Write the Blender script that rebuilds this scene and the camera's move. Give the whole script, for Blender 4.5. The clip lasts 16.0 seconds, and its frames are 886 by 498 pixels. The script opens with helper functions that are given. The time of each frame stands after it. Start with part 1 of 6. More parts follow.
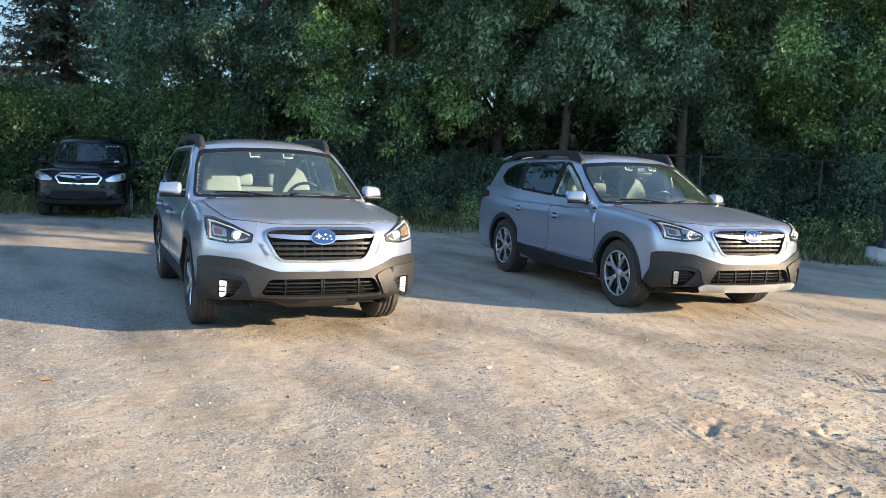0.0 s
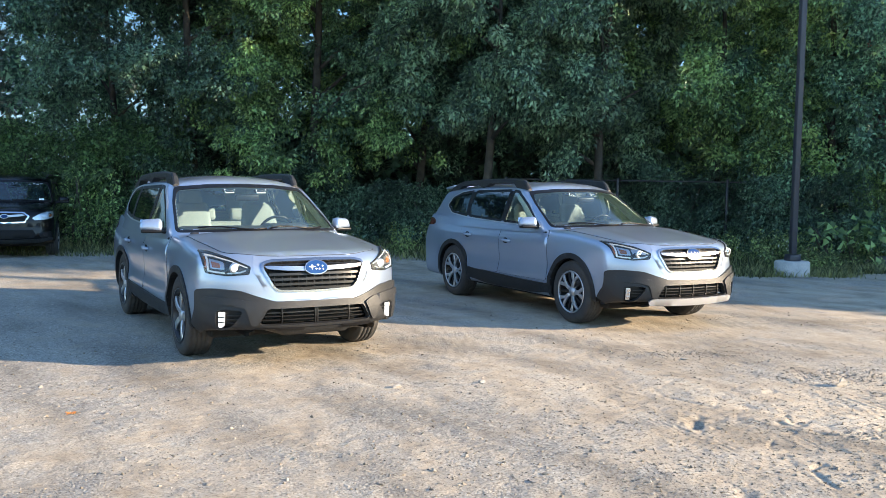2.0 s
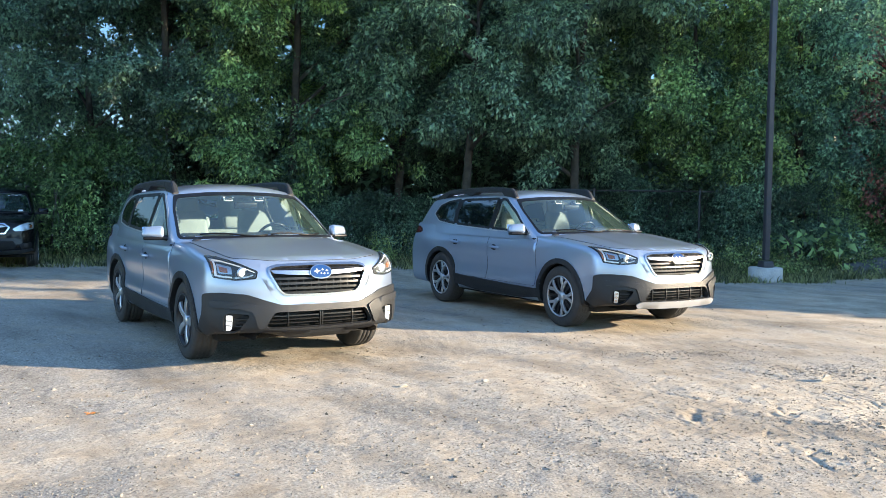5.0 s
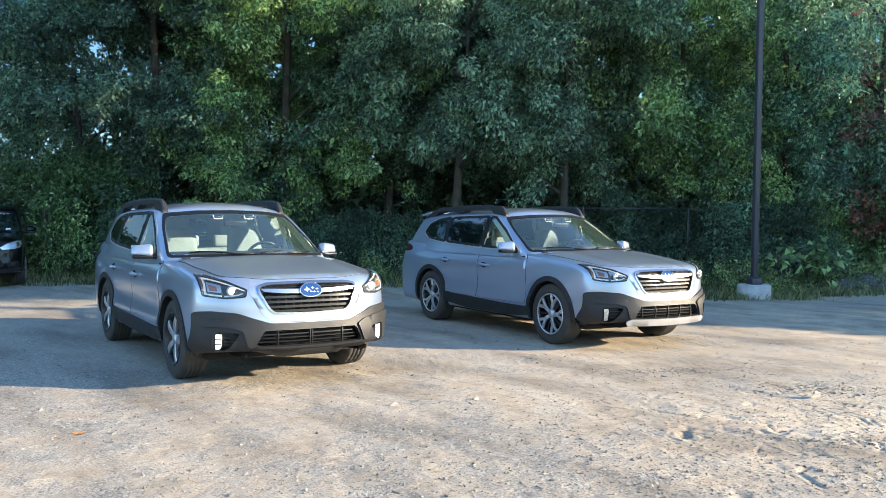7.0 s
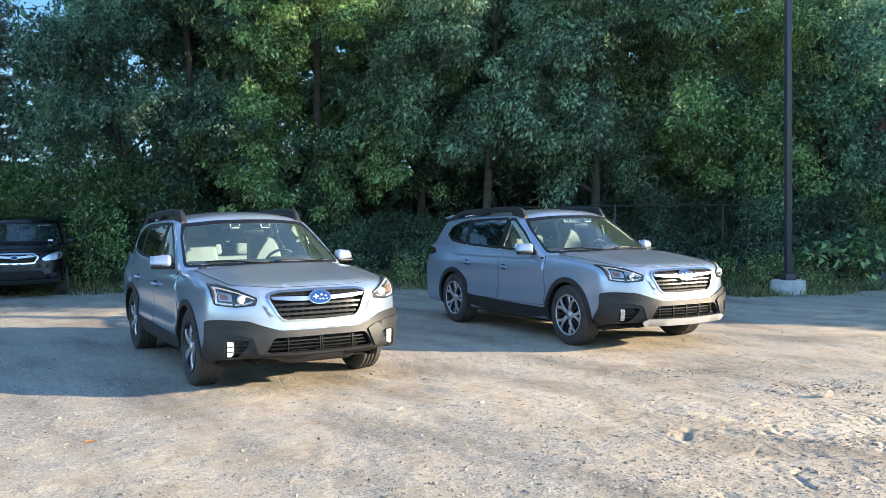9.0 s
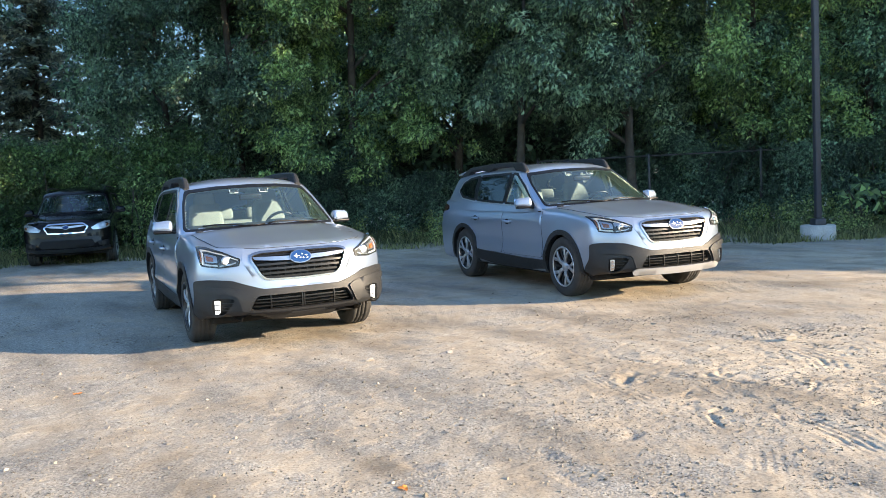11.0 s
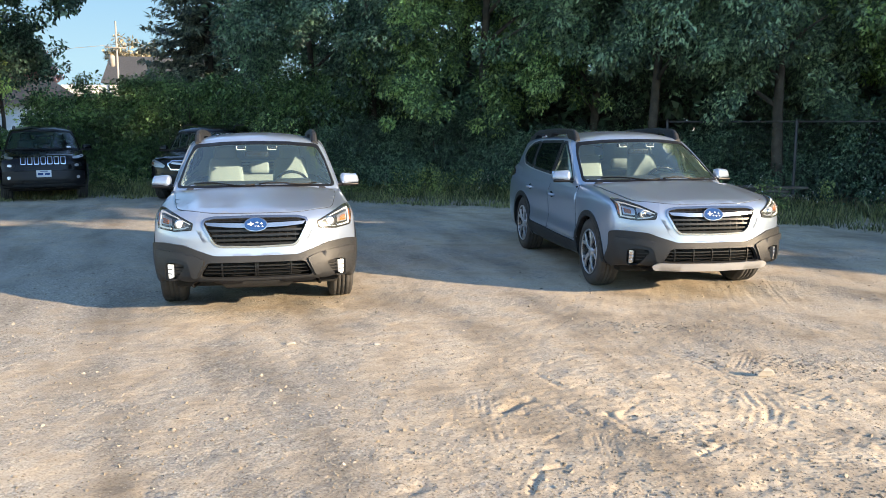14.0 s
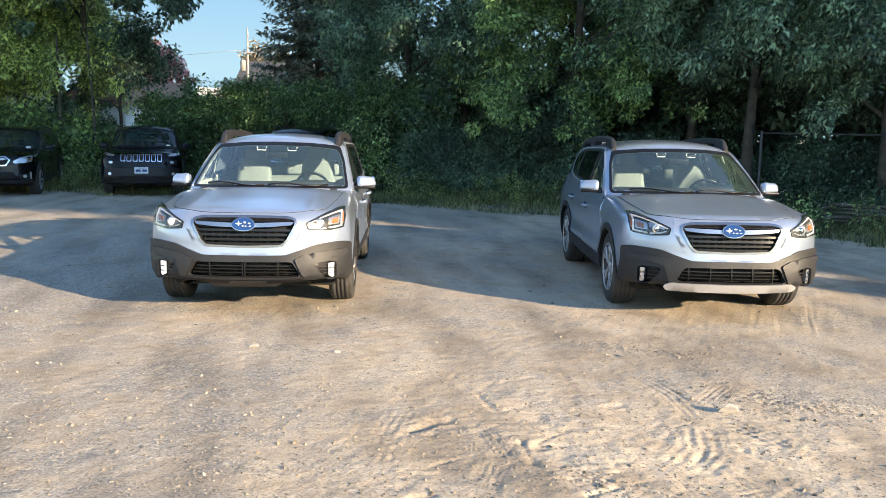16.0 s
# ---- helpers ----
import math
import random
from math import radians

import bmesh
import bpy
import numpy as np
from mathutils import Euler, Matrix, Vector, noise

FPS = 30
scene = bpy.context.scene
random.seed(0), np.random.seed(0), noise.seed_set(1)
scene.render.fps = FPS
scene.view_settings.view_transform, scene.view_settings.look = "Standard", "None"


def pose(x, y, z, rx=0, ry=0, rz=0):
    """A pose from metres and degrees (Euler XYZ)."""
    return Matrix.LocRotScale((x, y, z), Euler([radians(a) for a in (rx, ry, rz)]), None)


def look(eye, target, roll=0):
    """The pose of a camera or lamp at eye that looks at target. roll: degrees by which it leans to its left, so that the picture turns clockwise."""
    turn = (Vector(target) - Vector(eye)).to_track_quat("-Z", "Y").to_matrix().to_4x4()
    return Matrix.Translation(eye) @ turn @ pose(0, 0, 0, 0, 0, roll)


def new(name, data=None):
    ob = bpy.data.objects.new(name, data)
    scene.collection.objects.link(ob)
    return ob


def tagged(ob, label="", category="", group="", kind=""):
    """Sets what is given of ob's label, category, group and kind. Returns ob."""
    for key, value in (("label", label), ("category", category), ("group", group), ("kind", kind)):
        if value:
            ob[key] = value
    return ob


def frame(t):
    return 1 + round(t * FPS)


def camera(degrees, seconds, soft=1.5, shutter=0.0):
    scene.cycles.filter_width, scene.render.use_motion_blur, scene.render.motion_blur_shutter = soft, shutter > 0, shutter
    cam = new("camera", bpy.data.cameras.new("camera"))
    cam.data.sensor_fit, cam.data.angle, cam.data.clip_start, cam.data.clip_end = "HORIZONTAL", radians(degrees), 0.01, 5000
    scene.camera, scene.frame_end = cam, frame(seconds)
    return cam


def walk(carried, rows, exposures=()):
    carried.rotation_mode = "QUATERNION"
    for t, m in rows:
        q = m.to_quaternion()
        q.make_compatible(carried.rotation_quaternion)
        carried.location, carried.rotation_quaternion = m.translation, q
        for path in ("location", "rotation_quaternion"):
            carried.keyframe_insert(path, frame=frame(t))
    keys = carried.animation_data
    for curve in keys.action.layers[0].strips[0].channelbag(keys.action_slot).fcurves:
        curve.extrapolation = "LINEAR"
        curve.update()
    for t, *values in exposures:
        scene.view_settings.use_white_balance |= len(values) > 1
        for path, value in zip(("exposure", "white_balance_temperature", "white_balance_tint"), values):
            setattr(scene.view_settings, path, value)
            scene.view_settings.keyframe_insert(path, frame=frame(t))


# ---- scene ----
from mathutils.geometry import delaunay_2d_cdt

# ---- camera ----
cam = camera(54.6, 16.0, 0.75)
METRES, EYE, TILT, LEAN, TURN = 6.438, 1.5, -0.57, 0.0, 0.0
ROWS = [
    (0.0, 0.0, 0.0, 0.0, 0.21, -5.5, -2.17),
    (0.5, -0.0406, -0.006, 0.0012, -2.1, -4.65, -0.96),
    (1.0, -0.0736, -0.0249, 0.0076, -5.44, -2.8, -0.68),
    (1.5, -0.0883, -0.0563, 0.0067, -6.27, -2.33, -1.25),
    (2.0, -0.1103, -0.0743, 0.0028, -6.48, -3.54, -0.76),
    (2.5, -0.1436, -0.0946, 0.0015, -8.0, -3.54, -0.36),
    (3.0, -0.1539, -0.0984, 0.0014, -8.65, -3.36, -0.72),
    (3.5, -0.1565, -0.1035, -0.001, -8.59, -2.94, -0.55),
    (4.0, -0.1574, -0.1059, -0.0047, -8.6, -2.78, -0.53),
    (6.5, -0.1598, -0.1057, -0.0069, -8.91, -2.03, -0.7),
    (7.0, -0.1596, -0.106, -0.0061, -9.34, -1.5, -0.48),
    (7.5, -0.1598, -0.105, -0.0063, -9.71, -1.22, -0.21),
    (8.0, -0.1561, -0.1025, -0.0041, -9.83, -1.43, 0.47),
    (8.5, -0.1378, -0.1094, -0.0001, -8.77, -1.56, 1.22),
    (9.0, -0.1071, -0.1237, 0.0011, -6.28, -1.51, 0.85),
    (9.5, -0.0836, -0.1437, -0.0014, -5.13, -1.87, 0.87),
    (10.0, -0.0581, -0.1827, -0.0038, -4.7, -2.71, 1.5),
    (12.5, 0.1951, -0.1255, 0.0124, 6.48, -6.74, 2.19),
    (13.0, 0.2434, -0.0846, 0.02, 8.78, -7.63, 0.89),
    (13.5, 0.2888, -0.0474, 0.0287, 9.93, -7.62, 0.75),
    (14.0, 0.3507, -0.0317, 0.0333, 12.32, -7.77, -0.02),
    (14.5, 0.4069, 0.0034, 0.0286, 14.43, -8.11, 0.06),
    (15.0, 0.4604, 0.0357, 0.0304, 16.96, -7.51, -0.27),
    (15.5, 0.5084, 0.0546, 0.0314, 20.02, -7.09, -1.48),
    (16.0, 0.5272, 0.0676, 0.0307, 21.41, -7.39, -1.23),
]
walk(cam, [(t, pose(0, 0, EYE, TILT, LEAN, TURN) @ pose(METRES * x, METRES * y, METRES * z, 90 + pitch, roll, yaw)) for t, x, y, z, yaw, pitch, roll in ROWS],
     [(0.0, 1.65, 7230, 13), (2.0, 1.76, 6740, 11), (4.0, 1.85, 6560, 9), (9.0, 1.85, 6560, 9), (11.0, 1.76, 7000, 12), (12.5, 1.70, 7220, 12.5), (16.0, 1.64, 7320, 13)])

# ---- light ----
SUN_ELEV, SUN_AZ = 15.5, 105.7
world = bpy.data.worlds.new("sky")
scene.world = world
world.use_nodes = True
wn = world.node_tree.nodes
sky = wn.new("ShaderNodeTexSky")
sky.sky_type, sky.sun_disc = "NISHITA", False
sky.sun_elevation, sky.sun_rotation = radians(SUN_ELEV), radians(SUN_AZ)
sky.dust_density, sky.ozone_density = 0.0, 3.6
wn["Background"].inputs[1].default_value = 0.172
world.node_tree.links.new(sky.outputs[0], wn["Background"].inputs[0])
sun_dir = Vector((math.sin(radians(SUN_AZ)) * math.cos(radians(SUN_ELEV)), math.cos(radians(SUN_AZ)) * math.cos(radians(SUN_ELEV)), math.sin(radians(SUN_ELEV))))
sun = new("sun", bpy.data.lights.new("sun", "SUN"))
sun.data.energy, sun.data.angle, sun.data.color = 5.0, radians(0.6), (1.0, 0.825, 0.605)
sun.matrix_world = look(sun_dir * 60, (0, 0, 0))


# ---- materials ----
def mat(name, color, rough=0.6, metal=0.0, vary=0.0, scale=4.0, bump=0.0, bump_scale=60.0, coat=0.0, color2=None, fine=40.0, spec=0.5, island=0.0):
    """A surface with colour variation at two scales and fine relief."""
    m = bpy.data.materials.new(name)
    m.use_nodes = True
    nt = m.node_tree
    b = nt.nodes["Principled BSDF"]
    b.inputs["Roughness"].default_value, b.inputs["Metallic"].default_value = rough, metal
    b.inputs["Coat Weight"].default_value, b.inputs["Coat Roughness"].default_value = coat, 0.04
    b.inputs["Specular IOR Level"].default_value = spec
    b.inputs["Base Color"].default_value = (*color, 1)
    tc = nt.nodes.new("ShaderNodeTexCoord")
    if vary or color2:
        n1, n2, add = nt.nodes.new("ShaderNodeTexNoise"), nt.nodes.new("ShaderNodeTexNoise"), nt.nodes.new("ShaderNodeMath")
        n1.inputs["Scale"].default_value, n2.inputs["Scale"].default_value = scale, fine
        n1.inputs["Detail"].default_value = 5
        add.operation = "MULTIPLY_ADD"
        add.inputs[1].default_value = 0.45
        nt.links.new(tc.outputs["Object"], n1.inputs[0])
        nt.links.new(tc.outputs["Object"], n2.inputs[0])
        nt.links.new(n2.outputs[0], add.inputs[0])
        nt.links.new(n1.outputs[0], add.inputs[2])
        ramp = nt.nodes.new("ShaderNodeValToRGB")
        ramp.color_ramp.elements[0].position, ramp.color_ramp.elements[1].position = 0.5, 0.95
        c2 = color2 or tuple(min(1, c * (1 + vary)) for c in color)
        c1 = color if color2 else tuple(c * (1 - vary) for c in color)
        ramp.color_ramp.elements[0].color, ramp.color_ramp.elements[1].color = (*c1, 1), (*c2, 1)
        nt.links.new(add.outputs[0], ramp.inputs[0])
        out = ramp.outputs[0]
        if island:
            g, mul = nt.nodes.new("ShaderNodeNewGeometry"), nt.nodes.new("ShaderNodeMix")
            mul.data_type, mul.blend_type = "RGBA", "MULTIPLY"
            mul.inputs[0].default_value = 1
            mr = nt.nodes.new("ShaderNodeMapRange")
            mr.inputs[3].default_value, mr.inputs[4].default_value = 1 - island, 1 + island
            nt.links.new(g.outputs["Random Per Island"], mr.inputs[0])
            nt.links.new(out, mul.inputs[6])
            nt.links.new(mr.outputs[0], mul.inputs[7])
            out = mul.outputs[2]
        nt.links.new(out, b.inputs["Base Color"])
    if bump:
        n3, bp = nt.nodes.new("ShaderNodeTexNoise"), nt.nodes.new("ShaderNodeBump")
        n3.inputs["Scale"].default_value, n3.inputs["Detail"].default_value = bump_scale, 4
        bp.inputs["Strength"].default_value, bp.inputs["Distance"].default_value = bump, 0.01
        nt.links.new(tc.outputs["Object"], n3.inputs[0])
        nt.links.new(n3.outputs[0], bp.inputs["Height"])
        nt.links.new(bp.outputs[0], b.inputs["Normal"])
    return m


def leaf_mat(name, dark, light, through_light=0.42):
    m = bpy.data.materials.new(name)
    m.use_nodes = True
    nt = m.node_tree
    b = nt.nodes["Principled BSDF"]
    b.inputs["Roughness"].default_value = 0.42
    b.inputs["Specular IOR Level"].default_value = 0.5
    g, ramp, tc, n = nt.nodes.new("ShaderNodeNewGeometry"), nt.nodes.new("ShaderNodeValToRGB"), nt.nodes.new("ShaderNodeTexCoord"), nt.nodes.new("ShaderNodeTexNoise")
    n.inputs["Scale"].default_value = 0.9
    mix = nt.nodes.new("ShaderNodeMath")
    mix.operation = "MULTIPLY_ADD"
    mix.inputs[1].default_value = 0.62
    nt.links.new(tc.outputs["Object"], n.inputs[0])
    nt.links.new(g.outputs["Random Per Island"], mix.inputs[0])
    nt.links.new(n.outputs[0], mix.inputs[2])
    # most blades dull, a few bright
    els = ramp.color_ramp.elements
    els.new(0.8)
    for e, p, (wd, wl) in zip(els, (0.4, 0.8, 1.0), ((0.5, 0.0), (0.44, 0.38), (0.0, 1.65))):
        e.position, e.color = p, (*(wd * d + wl * l for d, l in zip(dark, light)), 1)
    nt.links.new(mix.outputs[0], ramp.inputs[0])
    nt.links.new(ramp.outputs[0], b.inputs["Base Color"])
    t, ms = nt.nodes.new("ShaderNodeBsdfTranslucent"), nt.nodes.new("ShaderNodeMixShader")
    nt.links.new(ramp.outputs[0], t.inputs[0])
    ms.inputs[0].default_value = through_light
    nt.links.new(b.outputs[0], ms.inputs[1])
    nt.links.new(t.outputs[0], ms.inputs[2])
    nt.links.new(ms.outputs[0], nt.nodes["Material Output"].inputs[0])
    return m


def glass_mat(name, tint, film=0.0, ior=2.1):
    """Thin window glass: clear through, a teal veil for sky haze and dust, a Fresnel gloss."""
    m = bpy.data.materials.new(name)
    m.use_nodes = True
    nt = m.node_tree
    nt.nodes.remove(nt.nodes["Principled BSDF"])
    tr, gl, fr, ms = nt.nodes.new("ShaderNodeBsdfTransparent"), nt.nodes.new("ShaderNodeBsdfGlossy"), nt.nodes.new("ShaderNodeFresnel"), nt.nodes.new("ShaderNodeMixShader")
    tr.inputs[0].default_value = (*tint, 1)
    gl.inputs["Roughness"].default_value = 0.02
    fr.inputs[0].default_value = ior
    nt.links.new(fr.outputs[0], ms.inputs[0])
    dust_haze, body = nt.nodes.new("ShaderNodeBsdfDiffuse"), nt.nodes.new("ShaderNodeMixShader")
    # teal diffuse stands in for sky reflected on lightly dusty glass
    dust_haze.inputs[0].default_value = (0.44, 0.75, 0.72, 1)
    body.inputs[0].default_value = film
    nt.links.new(tr.outputs[0], body.inputs[1])
    nt.links.new(dust_haze.outputs[0], body.inputs[2])
    nt.links.new(body.outputs[0], ms.inputs[1])
    nt.links.new(gl.outputs[0], ms.inputs[2])
    nt.links.new(ms.outputs[0], nt.nodes["Material Output"].inputs[0])
    return m


def glow_mat(name, color, strength):
    m = mat(name, color, 0.3)
    b = m.node_tree.nodes["Principled BSDF"]
    b.inputs["Emission Color"].default_value, b.inputs["Emission Strength"].default_value = (*color, 1), strength
    return m


def paint_mat(name, color, metal, rough):
    """Metallic car paint: fine flake under a clear coat, with a film of dust."""
    return mat(name, color, rough, metal, coat=1.0 if metal > 0 else 0.18, vary=0.03, scale=1.5, fine=700, spec=0.5 if metal > 0 else 0.15)


SILVER = paint_mat("silver_paint", (0.288, 0.350, 0.448), 0.54, 0.32)
SILVER.node_tree.nodes["Principled BSDF"].inputs["Coat Roughness"].default_value = 0.13
BLACKP = paint_mat("black_paint", (0.004, 0.004, 0.005), 0.0, 0.2)
CLAD = mat("grey_plastic", (0.0165, 0.0172, 0.0185), 0.5, vary=0.12, scale=6, bump=0.15, bump_scale=500, spec=0.36)
BLACKPL = mat("black_plastic", (0.005, 0.005, 0.006), 0.45, vary=0.1, spec=0.3)
GRILLEPL = mat("grille_black", (0.005, 0.005, 0.0055), 0.34, vary=0.1, spec=0.4)
GAP = mat("dark_gap", (0.004, 0.004, 0.004), 0.9)
CHROME = mat("chrome", (0.75, 0.76, 0.78), 0.12, 1.0)
SATIN = mat("satin_silver", (0.58, 0.59, 0.61), 0.42, 0.75)
BRIGHT = mat("grille_chrome", (0.36, 0.365, 0.38), 0.24, 0.95)
DISC = mat("brake_steel", (0.10, 0.10, 0.105), 0.5, 0.8, vary=0.1)
RUBBER = mat("tyre_rubber", (0.034, 0.032, 0.030), 0.8, vary=0.25, scale=9, bump=0.2, bump_scale=90)
ALLOY = mat("alloy", (0.46, 0.47, 0.49), 0.42, 0.9, vary=0.04)
ALLOYD = mat("dark_alloy", (0.03, 0.03, 0.033), 0.35, 0.6)
GLASS = glass_mat("window_glass", (0.68, 0.88, 0.90), 0.032, 1.85)
TINT = glass_mat("tinted_glass", (0.06, 0.065, 0.07), 0.006, 1.75)
LENS = glass_mat("lamp_lens", (0.90, 0.92, 0.93), 0.012, 1.55)
LAMPBG = mat("lamp_housing", (0.62, 0.63, 0.65), 0.3, 0.85)
LAMPDK = mat("dark_lamp_housing", (0.035, 0.036, 0.04), 0.3, 0.4, vary=0.1, scale=20)
REFLECT = mat("lamp_reflector", (0.42, 0.44, 0.47), 0.28, 0.9)
BADGE = mat("badge_blue", (0.012, 0.045, 0.145), 0.2, 0.0, spec=0.2)
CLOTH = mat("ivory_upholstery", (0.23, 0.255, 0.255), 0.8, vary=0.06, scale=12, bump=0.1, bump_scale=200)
LINER = mat("ivory_headliner", (0.50, 0.51, 0.46), 0.9, vary=0.04, scale=8)
DASH = mat("dark_dashboard", (0.022, 0.022, 0.024), 0.7, vary=0.15, bump=0.1, bump_scale=300)
AMBER = mat("amber_reflector", (0.34, 0.11, 0.035), 0.25, coat=1)
LAMPLED = glow_mat("projector_lamp", (1.0, 0.97, 0.9), 2.2)
DRL = glow_mat("running_led", (0.55, 0.58, 0.61), 0.07)
LED = glow_mat("led_lamp", (1.0, 0.97, 0.92), 0.24)
PLATE = mat("plate_white", (0.42, 0.44, 0.48), 0.5, vary=0.08)
WHITE = mat("white_plastic", (0.75, 0.76, 0.76), 0.4, vary=0.05)

# ---- mesh helpers ----
def thing(name, m, label, category, group="", kind=""):
    ob = new(name)
    ob.matrix_world = m
    return tagged(ob, label, category, group, kind)


def mesh_of(name, verts, faces, material, smooth=True):
    me = bpy.data.meshes.new(name)
    verts = np.asarray(verts, np.float32)
    if isinstance(faces, np.ndarray):
        n, k = faces.shape
        me.vertices.add(len(verts))
        me.vertices.foreach_set("co", verts.ravel())
        me.loops.add(n * k)
        me.loops.foreach_set("vertex_index", faces.ravel().astype(np.int32))
        me.polygons.add(n)
        me.polygons.foreach_set("loop_start", np.arange(0, n * k, k, dtype=np.int32))
        me.update(calc_edges=True)
    else:
        me.from_pydata([tuple(v) for v in verts], [], [tuple(f) for f in faces])
    me.polygons.foreach_set("use_smooth", np.full(len(me.polygons), smooth, bool))
    me.materials.append(material)
    return me


def add_part(name, me, parent, label="", m=None):
    ob = new(name, me)
    ob.parent = parent
    if m is not None:
        ob.matrix_local = m
    return tagged(ob, label)


def part(name, bm, material, parent, label="", m=None, smooth=True):
    me = bpy.data.meshes.new(name)
    bm.normal_update()
    bm.to_mesh(me)
    bm.free()
    me.polygons.foreach_set("use_smooth", np.full(len(me.polygons), smooth, bool))
    me.materials.append(material)
    return add_part(name, me, parent, label, m)


def bm_box(sx, sy, sz, bevel=0.01, seg=2, taper=None, m=None):
    bm = bmesh.new()
    bmesh.ops.create_cube(bm, size=1, matrix=Matrix.Diagonal((sx, sy, sz, 1)))
    if taper:
        for v in bm.verts:
            if v.co.z > 0:
                v.co.x *= taper[0]
                v.co.y *= taper[1]
    if bevel:
        bmesh.ops.bevel(bm, geom=bm.edges[:], offset=bevel, segments=seg, affect="EDGES", profile=0.5)
    if m is not None:
        bmesh.ops.transform(bm, matrix=m, verts=bm.verts)
    return bm


def bm_lathe(profile, n=40, axis="x", arc=None):
    """Turns (radius, along) pairs about the axis."""
    bm = bmesh.new()
    rings = []
    for i in range(n):
        a = 2 * math.pi * i / n if arc is None else radians(arc[0] + (arc[1] - arc[0]) * i / (n - 1))
        c, s = math.cos(a), math.sin(a)
        rings.append([bm.verts.new((h, r * c, r * s) if axis == "x" else (r * c, r * s, h)) for r, h in profile])
    for i in range(n if arc is None else n - 1):
        p, q = rings[i], rings[(i + 1) % n]
        for j in range(len(profile) - 1):
            bm.faces.new((p[j], p[j + 1], q[j + 1], q[j]))
    return bm


def bm_tube(points, radius, n=8, flat=1.0):
    """A tube along points; flat squashes it upright."""
    bm = bmesh.new()
    rings = []
    pts = [Vector(p) for p in points]
    for i, p in enumerate(pts):
        d = (pts[min(i + 1, len(pts) - 1)] - pts[max(i - 1, 0)]).normalized()
        up = Vector((0, 0, 1)) if abs(d.z) < 0.9 else Vector((1, 0, 0))
        sx = d.cross(up).normalized()
        sz = sx.cross(d)
        r = radius[i] if isinstance(radius, (list, tuple)) else radius
        rings.append([bm.verts.new(p + sx * (r * math.cos(2 * math.pi * k / n)) + sz * (r * flat * math.sin(2 * math.pi * k / n))) for k in range(n)])
    for a, b in zip(rings, rings[1:]):
        for k in range(n):
            bm.faces.new((a[k], a[(k + 1) % n], b[(k + 1) % n], b[k]))
    bm.faces.new(rings[0][::-1])
    bm.faces.new(rings[-1])
    return bm


def chaikin(poly, times=2):
    p = np.array(poly, float)
    for _ in range(times):
        q = np.roll(p, -1, 0)
        p = np.stack([0.75 * p + 0.25 * q, 0.25 * p + 0.75 * q], 1).reshape(-1, 2)
    return p


def fillet(poly, r, n=4):
    """Corners cut to short curves of about the given radius."""
    p = np.array(poly, float)
    out = []
    for a, b, c in zip(np.roll(p, 1, 0), p, np.roll(p, -1, 0)):
        la, lc = np.linalg.norm(a - b), np.linalg.norm(c - b)
        s, e = b + (a - b) * min(0.45, r / max(la, 1e-6)), b + (c - b) * min(0.45, r / max(lc, 1e-6))
        out += [(1 - q) ** 2 * s + 2 * q * (1 - q) * b + q * q * e for q in np.linspace(0, 1, n)]
    return np.array(out)


def inside(points, loops):
    x, y = points[:, 0], points[:, 1]
    r = np.zeros(len(points), bool)
    for lp in loops:
        a, b = np.asarray(lp), np.roll(np.asarray(lp), -1, 0)
        for (x0, y0), (x1, y1) in zip(a, b):
            if y0 != y1:
                r ^= ((y0 > y) != (y1 > y)) & (x < (x1 - x0) * (y - y0) / (y1 - y0) + x0)
    return r


def dense(poly, res):
    out = []
    for a, b in zip(poly, np.roll(poly, -1, 0)):
        n = max(1, int(np.ceil(np.linalg.norm(b - a) / res)))
        out += [a + (b - a) * i / n for i in range(n)]
    return np.array(out)


# ---- car shapes: smooth implicit bodies ----
# car axes: x across, y from the nose to the tail, z up
def smax(k, *ds):
    d = np.stack(np.broadcast_arrays(*ds))
    m = d.max(0)
    return m + k * np.log(np.exp((d - m) / k).sum(0))


def curve(points):
    xs, ys = zip(*points)
    xs, ys = np.array(xs, float), np.array(ys, float)
    ms = np.gradient(ys, xs)

    def f(v):
        v = np.clip(v, xs[0], xs[-1])
        i = np.clip(np.searchsorted(xs, v) - 1, 0, len(xs) - 2)
        h = xs[i + 1] - xs[i]
        t = (v - xs[i]) / h
        return (2 * t ** 3 - 3 * t ** 2 + 1) * ys[i] + (t ** 3 - 2 * t ** 2 + t) * h * ms[i] + (-2 * t ** 3 + 3 * t ** 2) * ys[i + 1] + (t ** 3 - t ** 2) * h * ms[i + 1]
    return f


